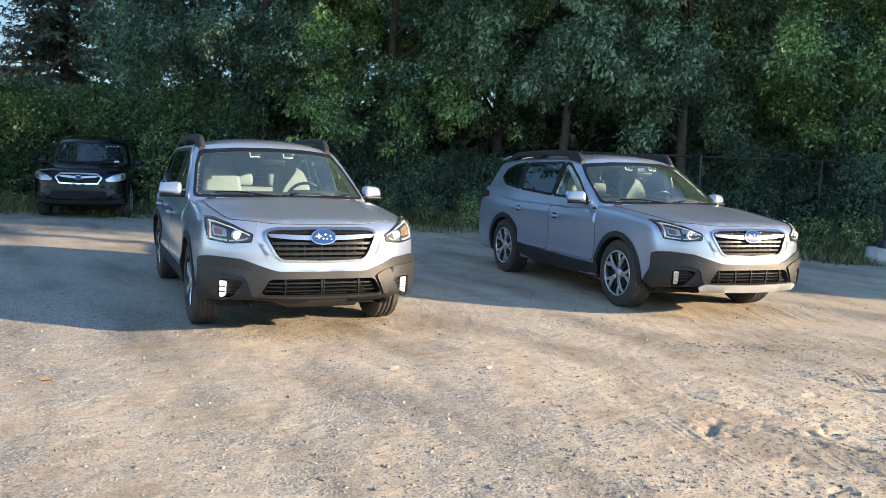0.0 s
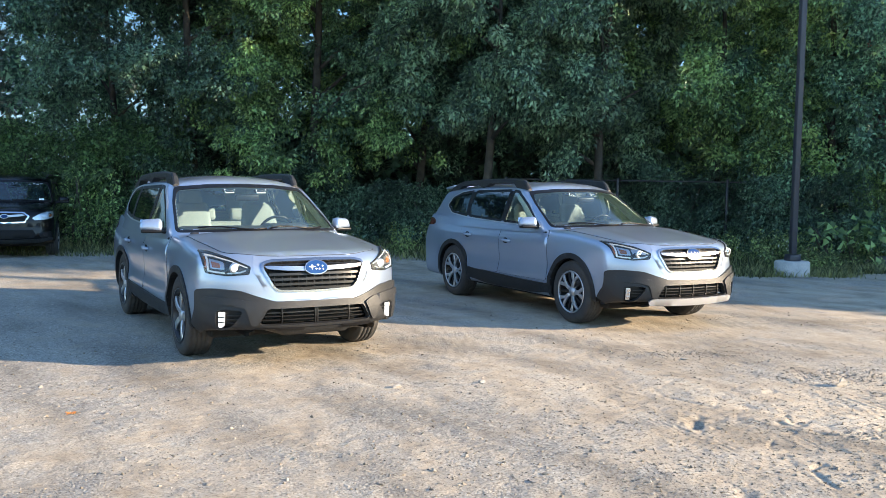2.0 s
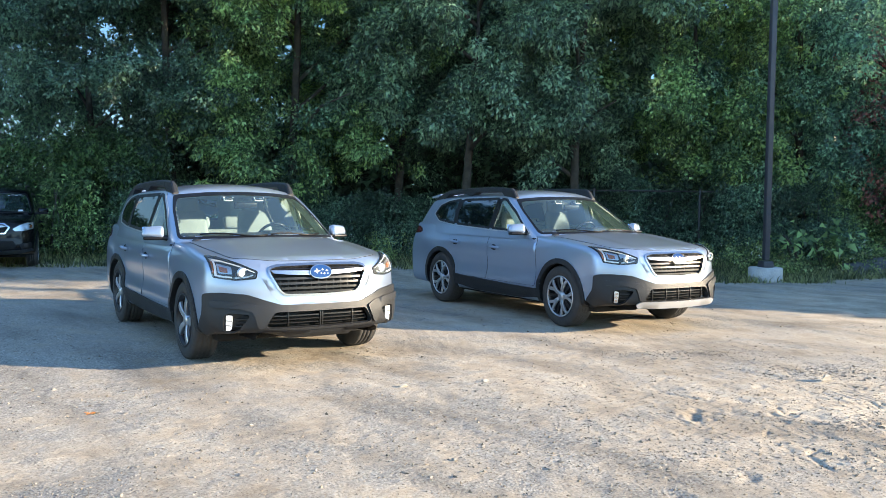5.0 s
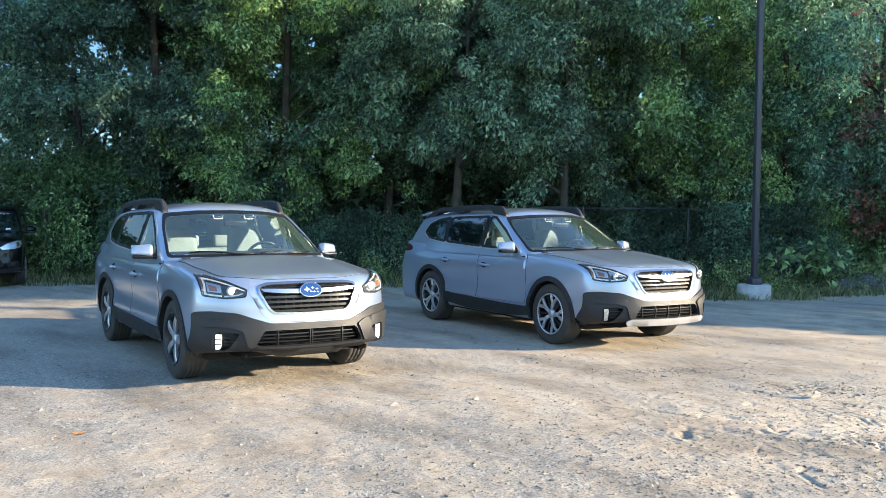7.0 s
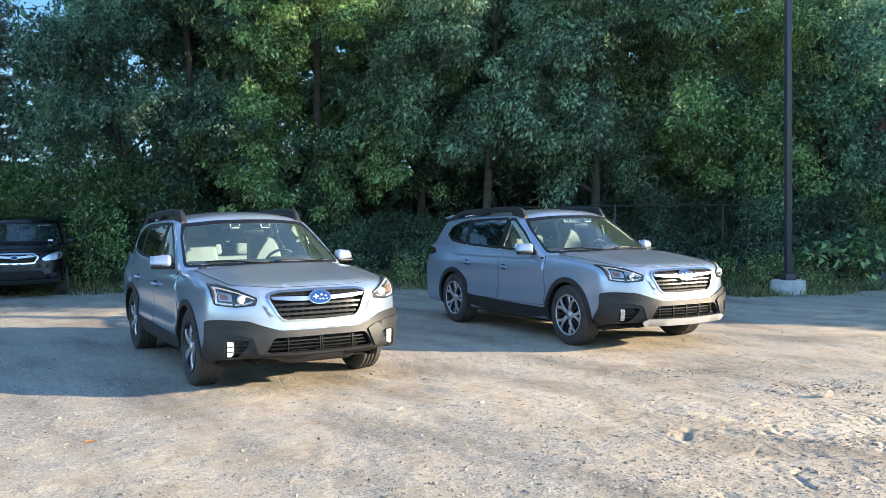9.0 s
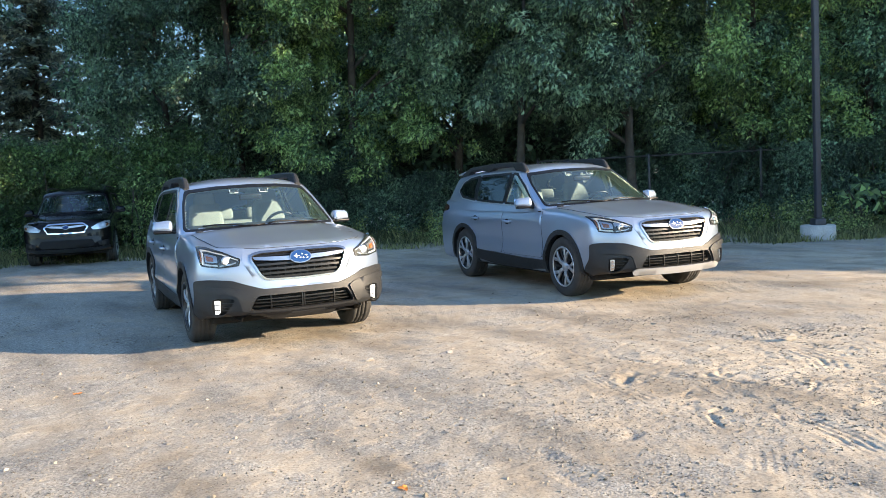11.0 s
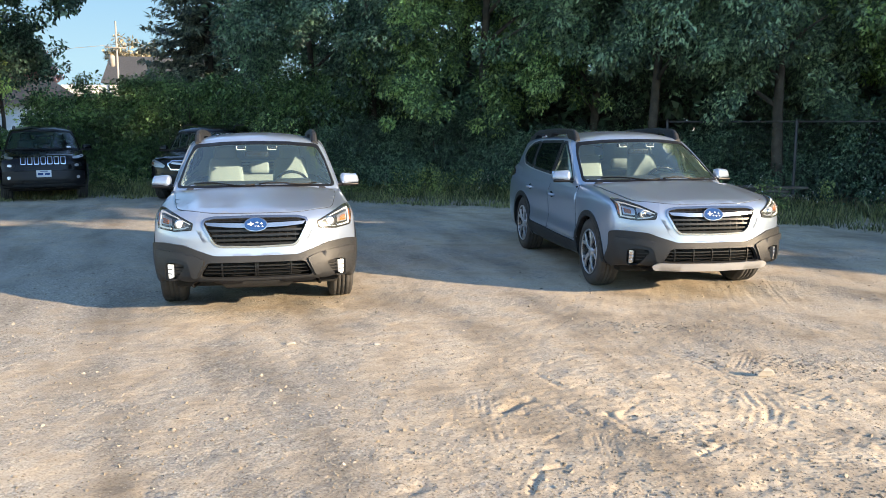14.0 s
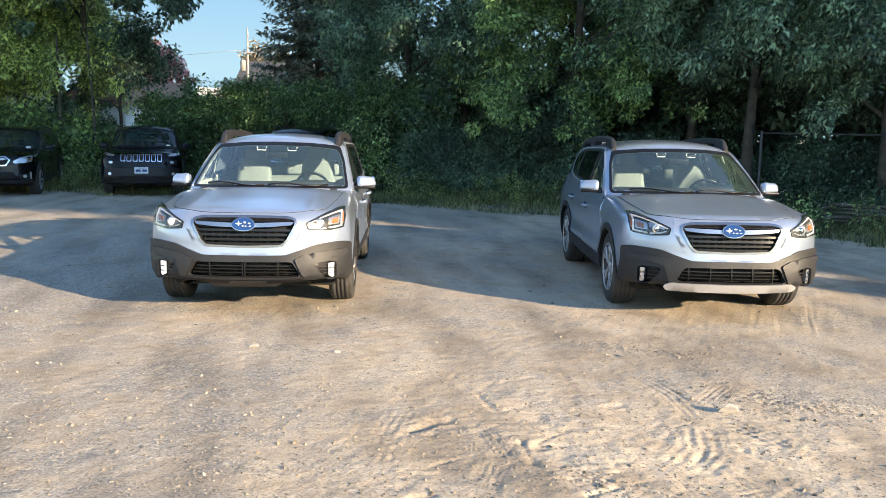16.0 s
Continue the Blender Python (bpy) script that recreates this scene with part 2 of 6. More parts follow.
class Shape:
    def __init__(s, L=4.90, W=0.915, nose=None, hood=None, roof=None, side=None, axles=(1.0, 3.745), tyre=0.36, arch=0.405,
                 cowl=(1.22, 1.08), rake=1.95, belt=(1.06, 1.14), glass_w=0.875, lean=0.34, corner=0.36, tail=0.35, clear=0.24):
        s.L, s.W, s.axles, s.tyre, s.arch, s.cowl, s.rake, s.corner, s.clear = L, W, axles, tyre, arch, cowl, rake, corner, clear
        s.nose = curve(nose or [(0.2, 0.12), (0.3, 0.035), (0.45, 0.0), (0.6, 0.02), (0.77, 0.035), (0.89, 0.075), (0.99, 0.2)])
        s.hood = curve(hood or [(0.0, 0.905), (0.12, 0.94), (0.4, 0.99), (0.8, 1.045), (1.2, 1.085), (1.6, 1.07), (3.0, 1.095), (4.9, 1.15)])
        s.sidep = curve(side or [(0.2, -0.09), (0.3, -0.035), (0.42, -0.012), (0.6, 0.0), (0.8, -0.004), (0.92, -0.02), (1.0, -0.045), (1.2, -0.10)])
        s.roof = curve(roof or [(1.9, 1.51), (2.15, 1.572), (2.5, 1.608), (3.0, 1.615), (3.6, 1.595), (4.2, 1.555), (4.5, 1.515)])
        s.belt, s.glass_w, s.lean, s.tail = belt, glass_w, lean, tail

    def low(s, x, y, z):
        ax = np.abs(x)
        front = s.nose(z) + s.corner * (ax / 0.9) ** 3.4 - y
        rear = y - (s.L - 0.02 - 0.16 * (ax / 0.9) ** 2.5 - 0.12 * np.clip((z - 0.75) / 0.4, 0, 1))
        w = s.W + s.sidep(z) - 0.05 * np.clip((0.75 - y) / 0.75, 0, 1) ** 2 - 0.09 * np.clip((y - s.L + 1.0) / 1.0, 0, 1) ** 2
        mid = np.clip((y - 1.1) / 0.5, 0, 1) * np.clip((s.L - 0.9 - y) / 0.5, 0, 1)
        w = w + mid * (0.010 * np.exp(-((z - 0.90) / 0.035) ** 2) - 0.022 * np.exp(-((z - 0.64) / 0.11) ** 2) + 0.012 * np.exp(-((z - 0.47) / 0.05) ** 2))
        for a in s.axles:
            w = w + 0.014 * np.exp(-((np.hypot(y - a, z - s.tyre) - s.arch) / 0.09) ** 2)
        top = z - (s.hood(y) - 0.055 * (ax / 0.85) ** 2.2 * np.clip((1.8 - y) / 0.5, 0, 1))
        # raised hood shoulders
        top = top - 0.012 * np.exp(-((ax - 0.55) / 0.10) ** 2) * np.clip((1.4 - y) / 0.4, 0, 1)
        return smax(0.022, front, rear, ax - w, top, s.clear + 0.055 * np.clip((0.9 - y) / 0.3, 0, 1) - z)

    def green(s, x, y, z):
        ax = np.abs(x)
        front = (s.cowl[0] + (z - s.cowl[1]) * s.rake + 0.30 * (ax / 0.75) ** 2.2 - y) / math.hypot(1, s.rake)
        rear = (y - (s.L - 0.12 - (z - 1.12) * s.tail / 0.4 - 0.12 * (ax / 0.7) ** 2)) * 0.75
        b = s.belt[0]
        w = s.glass_w - s.lean * (z - b) - 0.10 * np.clip((y - 3.4) / 1.2, 0, 1) ** 2 - 0.05 * np.clip((2.2 - y) / 0.8, 0, 1) ** 2
        top = z - (s.roof(y) - 0.06 * (ax / 0.6) ** 2.4)
        return smax(0.016, front, rear, (ax - w) * 0.92, top, 0.95 - z)


def solve_on(f, chart, uv, side=1, depth=None):
    """Places on the surface seen along an axis: front (x, z), side (y, z), top (x, y)."""
    u, v = uv[:, 0], uv[:, 1]
    n = len(uv)

    def at(w):
        if chart == "front":
            return u, w, v
        if chart == "side":
            return side * w, u, v
        return u, v, w
    if chart == "front":
        lo, hi = np.full(n, -0.6), np.full(n, depth or 2.6)
    elif chart == "side":
        lo, hi = np.full(n, 1.3), np.full(n, depth or 0.25)
    else:
        lo, hi = np.full(n, 2.4), np.full(n, depth or 0.7)
    # first crossing by steps, then halving
    steps = 60
    w0, done = lo.copy(), np.zeros(n, bool)
    for i in range(1, steps + 1):
        w = lo + (hi - lo) * i / steps
        hit = (f(*at(w)) < 0) & ~done
        w0 = np.where(done, w0, np.where(hit, lo + (hi - lo) * (i - 1) / steps, w))
        done |= hit
    a, b = w0, w0 + (hi - lo) / steps
    for _ in range(18):
        m = (a + b) / 2
        neg = f(*at(m)) < 0
        b, a = np.where(neg, m, b), np.where(neg, a, m)
    p = np.stack(np.broadcast_arrays(*at((a + b) / 2)), 1)
    e = 0.004
    g = np.stack([f(p[:, 0] + e, p[:, 1], p[:, 2]) - f(p[:, 0] - e, p[:, 1], p[:, 2]),
                  f(p[:, 0], p[:, 1] + e, p[:, 2]) - f(p[:, 0], p[:, 1] - e, p[:, 2]),
                  f(p[:, 0], p[:, 1], p[:, 2] + e) - f(p[:, 0], p[:, 1], p[:, 2] - e)], 1)
    return p, g / np.maximum(np.linalg.norm(g, axis=1, keepdims=True), 1e-9)


def panel(f, chart, outer, holes=(), side=1, lift=0.004, thick=0.006, res=0.05, rounds=2, dome=0.0):
    """A sheet over the body within an outline, lifted off it, with a turned-in rim. Vertices and faces."""
    loops = [dense(fillet(p, rounds) if isinstance(rounds, float) else chaikin(p, rounds) if rounds else np.array(p, float), res) for p in (outer, *holes)]
    pts, edges = [], []
    for lp in loops:
        k = len(pts)
        pts += list(lp)
        edges += [(k + i, k + (i + 1) % len(lp)) for i in range(len(lp))]
    o = loops[0]
    gx, gy = np.meshgrid(np.arange(o[:, 0].min() + res / 2, o[:, 0].max(), res), np.arange(o[:, 1].min() + res / 2, o[:, 1].max(), res))
    grid = np.stack([gx.ravel(), gy.ravel()], 1)
    grid = grid[inside(grid, loops)]
    if len(grid):
        near = np.full(len(grid), 9.0)
        allp = np.concatenate(loops)
        for i in range(0, len(grid), 500):
            near[i:i + 500] = np.linalg.norm(grid[i:i + 500, None] - allp[None], axis=2).min(1)
        grid = grid[near > res * 0.45]
    pts += list(grid)
    vs, _, fs, _, _, _ = delaunay_2d_cdt([Vector(p) for p in pts], edges, [], 0, 1e-6)
    uv = np.array([tuple(v) for v in vs])
    fs = np.array([f3 for f3 in fs if len(f3) == 3])
    fs = fs[inside(uv[fs].mean(1), loops)]
    p, nrm = solve_on(f, chart, uv, side)
    up = np.full(len(uv), lift)
    if dome:
        allp = np.concatenate(loops)
        d = np.linalg.norm(uv[:, None] - allp[None], axis=2).min(1)
        up = up + dome * (1 - np.exp(-d / 0.03))
    top = p + nrm * up[:, None]
    # winding to face outwards
    t = top[fs]
    c = np.cross(t[:, 1] - t[:, 0], t[:, 2] - t[:, 0])
    flip = (c * nrm[fs].mean(1)).sum(1) < 0
    fs[flip] = fs[flip][:, ::-1]
    verts, faces = list(top), [tuple(x) for x in fs]
    count = {}
    for a, b, c3 in fs:
        for e in ((a, b), (b, c3), (c3, a)):
            count[e] = 1
    for (a, b) in list(count):
        if (b, a) not in count:
            k = len(verts)
            verts += [top[a], top[b], top[b] - nrm[b] * thick, top[a] - nrm[a] * thick]
            faces.append((k + 1, k, k + 3, k + 2))
    return verts, faces


def wrap(f, lo, hi, core_lo, core_hi, res, keep):
    """A closed body: a fine box drawn in onto the surface; keep(centres) picks the faces that stay."""
    lo, hi, core_lo, core_hi = (np.array(v, float) for v in (lo, hi, core_lo, core_hi))
    n = np.maximum(2, np.ceil((hi - lo) / res).astype(int))
    vid, verts, faces = {}, [], []

    def vert(i, j, k):
        key = (i, j, k)
        if key not in vid:
            vid[key] = len(verts)
            verts.append(lo + (hi - lo) * np.array(key) / n)
        return vid[key]
    for axis in range(3):
        u, v = (axis + 1) % 3, (axis + 2) % 3
        for end in (0, n[axis]):
            for i in range(n[u]):
                for j in range(n[v]):
                    q = []
                    for di, dj in ((0, 0), (1, 0), (1, 1), (0, 1)):
                        key = [0, 0, 0]
                        key[axis], key[u], key[v] = int(end), i + di, j + dj
                        q.append(vert(*key))
                    faces.append(q if end else q[::-1])
    p = np.array(verts)
    q = np.clip(p, core_lo, core_hi)
    a, b = np.zeros(len(p)), np.ones(len(p)) * 1.3
    for _ in range(26):
        m = (a + b) / 2
        r = q + (p - q) * m[:, None]
        out = f(r[:, 0], r[:, 1], r[:, 2]) > 0
        b, a = np.where(out, m, b), np.where(out, a, m)
    p = q + (p - q) * ((a + b) / 2)[:, None]
    faces = np.array(faces)
    faces = faces[keep(p[faces].mean(1), p[faces])]
    used, inv = np.unique(faces, return_inverse=True)
    return p[used], inv.reshape(faces.shape)


def grow(poly, d):
    p = np.array(poly, float)
    a, b = np.roll(p, 1, 0), np.roll(p, -1, 0)
    area = (p[:, 0] * b[:, 1] - b[:, 0] * p[:, 1]).sum()
    e1, e2 = p - a, b - p
    n1 = np.stack([e1[:, 1], -e1[:, 0]], 1) / np.linalg.norm(e1, axis=1, keepdims=True)
    n2 = np.stack([e2[:, 1], -e2[:, 0]], 1) / np.linalg.norm(e2, axis=1, keepdims=True)
    n = n1 + n2
    n = n / np.maximum((n * n).sum(1, keepdims=True), 0.5) * 2
    return p + n * d * (1 if area > 0 else -1)


def mirrored(poly):
    """A symmetric outline from its half with x from the middle outwards and back."""
    return [(-x, z) for x, z in poly] + [(x, z) for x, z in reversed(poly) if x > 0]


def wheel_meshes(r, rim_r, wide, style):
    """Tyre, rim barrel, one spoke piece, cap; the outer face looks along -x."""
    w = wide / 2
    tyre = bm_lathe([(rim_r, w - 0.02), (rim_r + 0.012, w), (rim_r + 0.06, w + 0.006), (r - 0.035, w), (r - 0.012, w - 0.012), (r - 0.003, w - 0.03)]
                    + [q for k in range(4) for q in ((r, w - 0.034 - k * (wide - 0.07) / 4), (r, w - 0.062 - k * (wide - 0.07) / 4), (r - 0.009, w - 0.065 - k * (wide - 0.07) / 4), (r - 0.009, w - 0.071 - k * (wide - 0.07) / 4))][:15]
                    + [(r - 0.003, -w + 0.03), (r - 0.012, -w + 0.012), (r - 0.035, -w), (rim_r + 0.06, -w - 0.006), (rim_r + 0.012, -w), (rim_r, -w + 0.02), (rim_r - 0.01, 0), (rim_r, w - 0.02)], 104 if style in ("twin", "blade") else 56)
    if style in ("twin", "blade"):
        # sipes across the tread, set off from rib to rib
        for v in tyre.verts:
            if math.hypot(v.co.y, v.co.z) > r - 0.0045:
                i = round(math.atan2(v.co.z, v.co.y) / (2 * math.pi) * 104 + (2 if v.co.x > 0 else 0) + 40 * abs(v.co.x))
                if i % 4 == 0:
                    v.co.y *= 1 - 0.008 / r
                    v.co.z *= 1 - 0.008 / r
    barrel = bm_lathe([(rim_r + 0.012, -w + 0.004), (rim_r + 0.004, -w - 0.004), (rim_r - 0.012, -w + 0.004), (rim_r - 0.02, -w + 0.03), (rim_r - 0.03, 0.05), (0.05, 0.06)], 48)
    return tyre, barrel


def spoke_bm(r0, r1, w0, w1, x0, x1, depth, ang, skew=0.0):
    """A spoke from the hub to the rim at an angle."""
    bm = bmesh.new()
    prof = []
    for t in (0, 0.33, 0.66, 1):
        r = r0 + (r1 - r0) * t
        w = w0 + (w1 - w0) * t
        x = x0 + (x1 - x0) * t - 0.012 * math.sin(math.pi * t)
        off = skew * t
        prof.append([(x + 0.006, off - w, r), (x, off - w * 0.75, r), (x, off + w * 0.75, r), (x + 0.006, off + w, r), (x + depth, off + w, r), (x + depth, off - w, r)])
    rings = [[bm.verts.new(v) for v in ring] for ring in prof]
    for a, b in zip(rings, rings[1:]):
        for k in range(6):
            bm.faces.new((a[k], a[(k + 1) % 6], b[(k + 1) % 6], b[k]))
    bm.faces.new(rings[0])
    bm.faces.new(rings[-1][::-1])
    bmesh.ops.recalc_face_normals(bm, faces=bm.faces[:])
    bmesh.ops.rotate(bm, verts=bm.verts[:], cent=(0, 0, 0), matrix=Matrix.Rotation(ang, 3, "X"))
    return bm


def add_wheel(root, side, y, r, style, steer=0.0, track=0.795):
    w_m = pose(side * track, y, r, 0, 0, steer + (180 if side > 0 else 0))
    rim_r = r - 0.128
    wide = 0.225
    tyre, barrel = wheel_meshes(r, rim_r, wide, style)
    wheel = part("wheel", barrel, ALLOYD, root, "", w_m)
    part("tyre", tyre, RUBBER, wheel, "black rubber tyre with dusty tread")
    w = wide / 2
    for i in range(5):
        a = 2 * math.pi * i / 5 + 0.3
        if style == "twin":
            for d in (-0.19, 0.19):
                part("spoke", spoke_bm(0.045, rim_r - 0.008, 0.021, 0.034, -w + 0.016, -w + 0.006, 0.03, a + d * 0.75, 0.030 * (1 if d > 0 else -1)), ALLOY, wheel, "", None, False)
        elif style == "blade":
            part("spoke", spoke_bm(0.04, rim_r * 0.62, 0.020, 0.030, -w + 0.016, -w + 0.008, 0.024, a), ALLOY, wheel, "", None, False)
            for d in (-1, 1):
                part("spoke", spoke_bm(rim_r * 0.48, rim_r - 0.006, 0.017, 0.024, -w + 0.011, -w + 0.004, 0.022, a, 0.058 * d), ALLOY, wheel, "", None, False)
            part("spoke_insert", spoke_bm(0.06, rim_r - 0.01, 0.010, 0.014, -w + 0.03, -w + 0.02, 0.02, a + 0.628), ALLOYD, wheel, "dark spoke insert", None, False)
        else:
            part("spoke", spoke_bm(0.045, rim_r - 0.008, 0.03, 0.02, -w + 0.016, -w + 0.006, 0.03, a), ALLOY, wheel, "", None, False)
    part("rim", bm_lathe([(rim_r + 0.010, -w - 0.001), (rim_r + 0.006, -w - 0.007), (rim_r - 0.008, -w - 0.003), (rim_r - 0.010, -w + 0.02)], 48), ALLOYD if style == "twin" else ALLOY, wheel)
    part("hub_cap", bm_lathe([(0.0, -w + 0.004), (0.028, -w + 0.004), (0.034, -w + 0.010), (0.058, -w + 0.016), (0.062, -w + 0.04)], 24), ALLOY, wheel)
    part("brake_disc", bm_lathe([(0.06, 0.0), (0.155, 0.0), (0.155, 0.02)], 32), DISC, wheel)
    return wheel


BASE_WIN = dict(
    screen=mirrored([(0.0, 1.095), (0.40, 1.09), (0.795, 1.075), (0.72, 1.34), (0.658, 1.478), (0.34, 1.508), (0.0, 1.515)]),
    sides=[[(1.74, 1.085), (2.50, 1.105), (2.47, 1.49), (2.36, 1.478), (2.07, 1.315)],
           [(2.58, 1.108), (3.40, 1.14), (3.47, 1.30), (3.40, 1.472), (2.55, 1.492)],
           [(3.49, 1.145), (3.95, 1.185), (4.14, 1.27), (4.05, 1.37), (3.80, 1.44), (3.50, 1.472), (3.53, 1.30)]],
    doors=[[(1.47, 0.44), (1.50, 1.03), (2.535, 1.055), (2.535, 0.44)],
           [(2.552, 0.44), (2.552, 1.055), (3.52, 1.08), (3.58, 0.98), (3.40, 0.80), (3.30, 0.60), (3.27, 0.44)]],
    hood=mirrored([(0.0, 0.135), (0.34, 0.15), (0.56, 0.235), (0.69, 0.36), (0.765, 0.95), (0.775, 1.36), (0.5, 1.27), (0.0, 1.19)]),
    handles=[(2.36, 0.865), (3.33, 0.89)])


def scaled_windows(win, s, dz):
    """The same openings for a shorter or taller car."""
    out = {}
    for k, v in win.items():
        if k in ("sides", "doors"):
            out[k] = [[(y * s, z + dz * (1 if z > 0.6 else 0)) for y, z in p] for p in v]
        elif k == "screen":
            out[k] = [(x * 0.98, z + dz) for x, z in v]
        elif k == "hood":
            out[k] = [(x * 0.98, y * s) for x, y in v]
        else:
            out[k] = [(y * s, z + dz) for y, z in v]
    return out


def build_car(root, s, win, paint, res=0.038, tint_rear=True, clad_sill=True, wheel_style="twin", steer=0.0, rails="raised", cloth=None, detail=True, openings=()):
    low, green = s.low, s.green
    cloth = cloth or CLOTH
    cow = s.cowl[0]
    pan_res = 0.05 if detail else 0.08

    def put(name, vf, material, label="", parent=None):
        return add_part(name, mesh_of(name, vf[0], vf[1], material), parent or root, label)

    # lower body with wheel arches and an open cabin
    def keep_low(c, q):
        k = ~((c[:, 2] < 0.37) & (c[:, 1] < 0.72))
        for poly in openings:
            hit = np.zeros(len(c), bool)
            for j in range(4):
                hit |= inside(q[:, j][:, [0, 2]], [poly])
            k &= ~(hit & (c[:, 1] < 0.45))
        for a in s.axles:
            k &= ~((np.hypot(c[:, 1] - a, c[:, 2] - s.tyre) < s.arch - 0.005) & (np.abs(c[:, 0]) > 0.5))
        k &= ~((c[:, 2] > s.hood(c[:, 1]) - 0.09) & (np.abs(c[:, 0]) < 0.79) & (c[:, 1] > cow + 0.12 + 0.3 * (np.abs(c[:, 0]) / 0.75) ** 2.2) & (c[:, 1] < s.L - 0.35))
        return k
    v, f = wrap(low, (-1.05, -0.3, 0.1), (1.05, s.L + 0.2, 1.4), (-0.5, 0.6, 0.45), (0.5, s.L - 0.6, 0.7), res, keep_low)
    body = add_part("body", mesh_of("body", v, f, paint), root)

    # roof and pillars with window openings
    screen, sides = win["screen"], win["sides"]
    back = [(-0.56, 1.2), (0.56, 1.2), (0.47, 1.46), (-0.47, 1.46)]

    def keep_green(c, q):
        k = c[:, 2] > s.belt[0] - 0.07
        ax = np.abs(c[:, 0])
        front = (cow + (c[:, 2] - s.cowl[1]) * s.rake + 0.30 * (ax / 0.75) ** 2.2 - c[:, 1])
        k &= ~(inside(c[:, [0, 2]], [grow(screen, -0.006)]) & (front > -0.10))
        for w in sides:
            k &= ~(inside(c[:, [1, 2]], [grow(w, -0.004)]) & (ax > 0.45))
        k &= ~(inside(c[:, [0, 2]], [back]) & (c[:, 1] > s.L - 0.9))
        return k
    v, f = wrap(green, (-1.0, 0.9, 0.9), (1.0, s.L + 0.2, 1.8), (-0.3, 2.35, 1.15), (0.3, s.L - 1.2, 1.32), res * 0.85, keep_green)
    add_part("roof", mesh_of("roof", v, f, paint), root)
    e = 0.01
    g = np.stack([green(v[:, 0] + e, v[:, 1], v[:, 2]) - green(v[:, 0] - e, v[:, 1], v[:, 2]), green(v[:, 0], v[:, 1] + e, v[:, 2]) - green(v[:, 0], v[:, 1] - e, v[:, 2]),
                  green(v[:, 0], v[:, 1], v[:, 2] + e) - green(v[:, 0], v[:, 1], v[:, 2] - e)], 1)
    g /= np.linalg.norm(g, axis=1, keepdims=True)
    add_part("headliner", mesh_of("headliner", v - g * 0.03, f[:, ::-1].copy(), LINER), root, "ivory cloth headliner and pillar trim")

    # glass
    scr = np.array(screen)
    glass = put("windshield", panel(green, "front", grow(scr, 0.008), lift=0.0, thick=0.002, res=pan_res, rounds=0.04), GLASS, "clear slightly green windshield glass")
    glass.visible_shadow = False
    put("windshield_border", panel(green, "front", grow(scr, 0.012), [[(x * 0.984, z - (0.020 if z > 1.4 else -0.008)) for x, z in scr]], lift=0.003, thick=0.006, res=pan_res, rounds=0.04), BLACKPL)
    for i, w in enumerate(sides):
        for sd in (-1, 1):
            gl = put("side_window", panel(green, "side", grow(w, 0.008), side=sd, lift=0.0, thick=0.002, res=pan_res, rounds=0.03), TINT if (i and tint_rear) else GLASS, "dark tinted window glass" if (i and tint_rear) else "clear window glass")
            gl.visible_shadow = False
            put("window_trim", panel(green, "side", grow(w, 0.016), [grow(w, -0.014)], side=sd, lift=0.003, thick=0.006, res=pan_res, rounds=0.03), BLACKPL, "", gl)
    if detail:
        for sd in (-1, 1):
            b1, b2, c1 = win["sides"][0], win["sides"][1], win["sides"][2]
            put("pillar_cover", panel(green, "side", [b1[1], b2[0], b2[4], b1[2]], side=sd, lift=0.0015, thick=0.003, rounds=0), BLACKPL)
            put("pillar_cover", panel(green, "side", [b2[1], c1[0], c1[6], c1[5], b2[3], b2[2]], side=sd, lift=0.0015, thick=0.003, rounds=0), BLACKPL)
            ring = np.array([b1[0], b1[1], b2[0], b2[1], c1[0], c1[1], c1[2], c1[3], c1[4], c1[5], b2[3], b2[4], b1[2], b1[3], b1[4]])
            put("window_surround", panel(green, "side", grow(ring, 0.030), [grow(ring, 0.016)], side=sd, lift=0.007, thick=0.008, res=0.04, rounds=0.03), ALLOY, "bright metal strip round the side windows")
    rg = put("rear_window", panel(lambda x, y, z: green(x, s.L + 1.0 - y, z), "front", grow(back, 0.02), lift=0, res=0.06, rounds=1), GLASS if detail else TINT)
    me = rg.data
    co = np.empty(len(me.vertices) * 3)
    me.vertices.foreach_get("co", co)
    co = co.reshape(-1, 3)
    co[:, 1] = s.L + 1.0 - co[:, 1]
    me.vertices.foreach_set("co", co.ravel())
    me.flip_normals()
    rg.visible_shadow = False

    if detail:
        for sd in (-1, 1):
            put("pillar_trim", panel(green, "side", [(1.60, 1.07), (1.92, 1.07), (2.25, 1.31), (2.52, 1.47), (2.34, 1.505), (2.0, 1.335)], side=sd, lift=-0.035, thick=0.004, rounds=0), LINER, "ivory inner pillar trim")
        part("roof_spoiler", bm_box(1.12, 0.26, 0.035, 0.015, 2, None, pose(0, s.L - 0.40, 1.525, -8)), paint, root)

    # panels with dark joints
    hood = put("hood", panel(low, "top", win["hood"], lift=0.005, thick=0.006, res=pan_res, rounds=0.12), paint)
    put("hood_gap", panel(low, "top", grow(win["hood"], 0.004), lift=0.0015, thick=0.002, res=pan_res, rounds=0.12), GAP, "", hood)
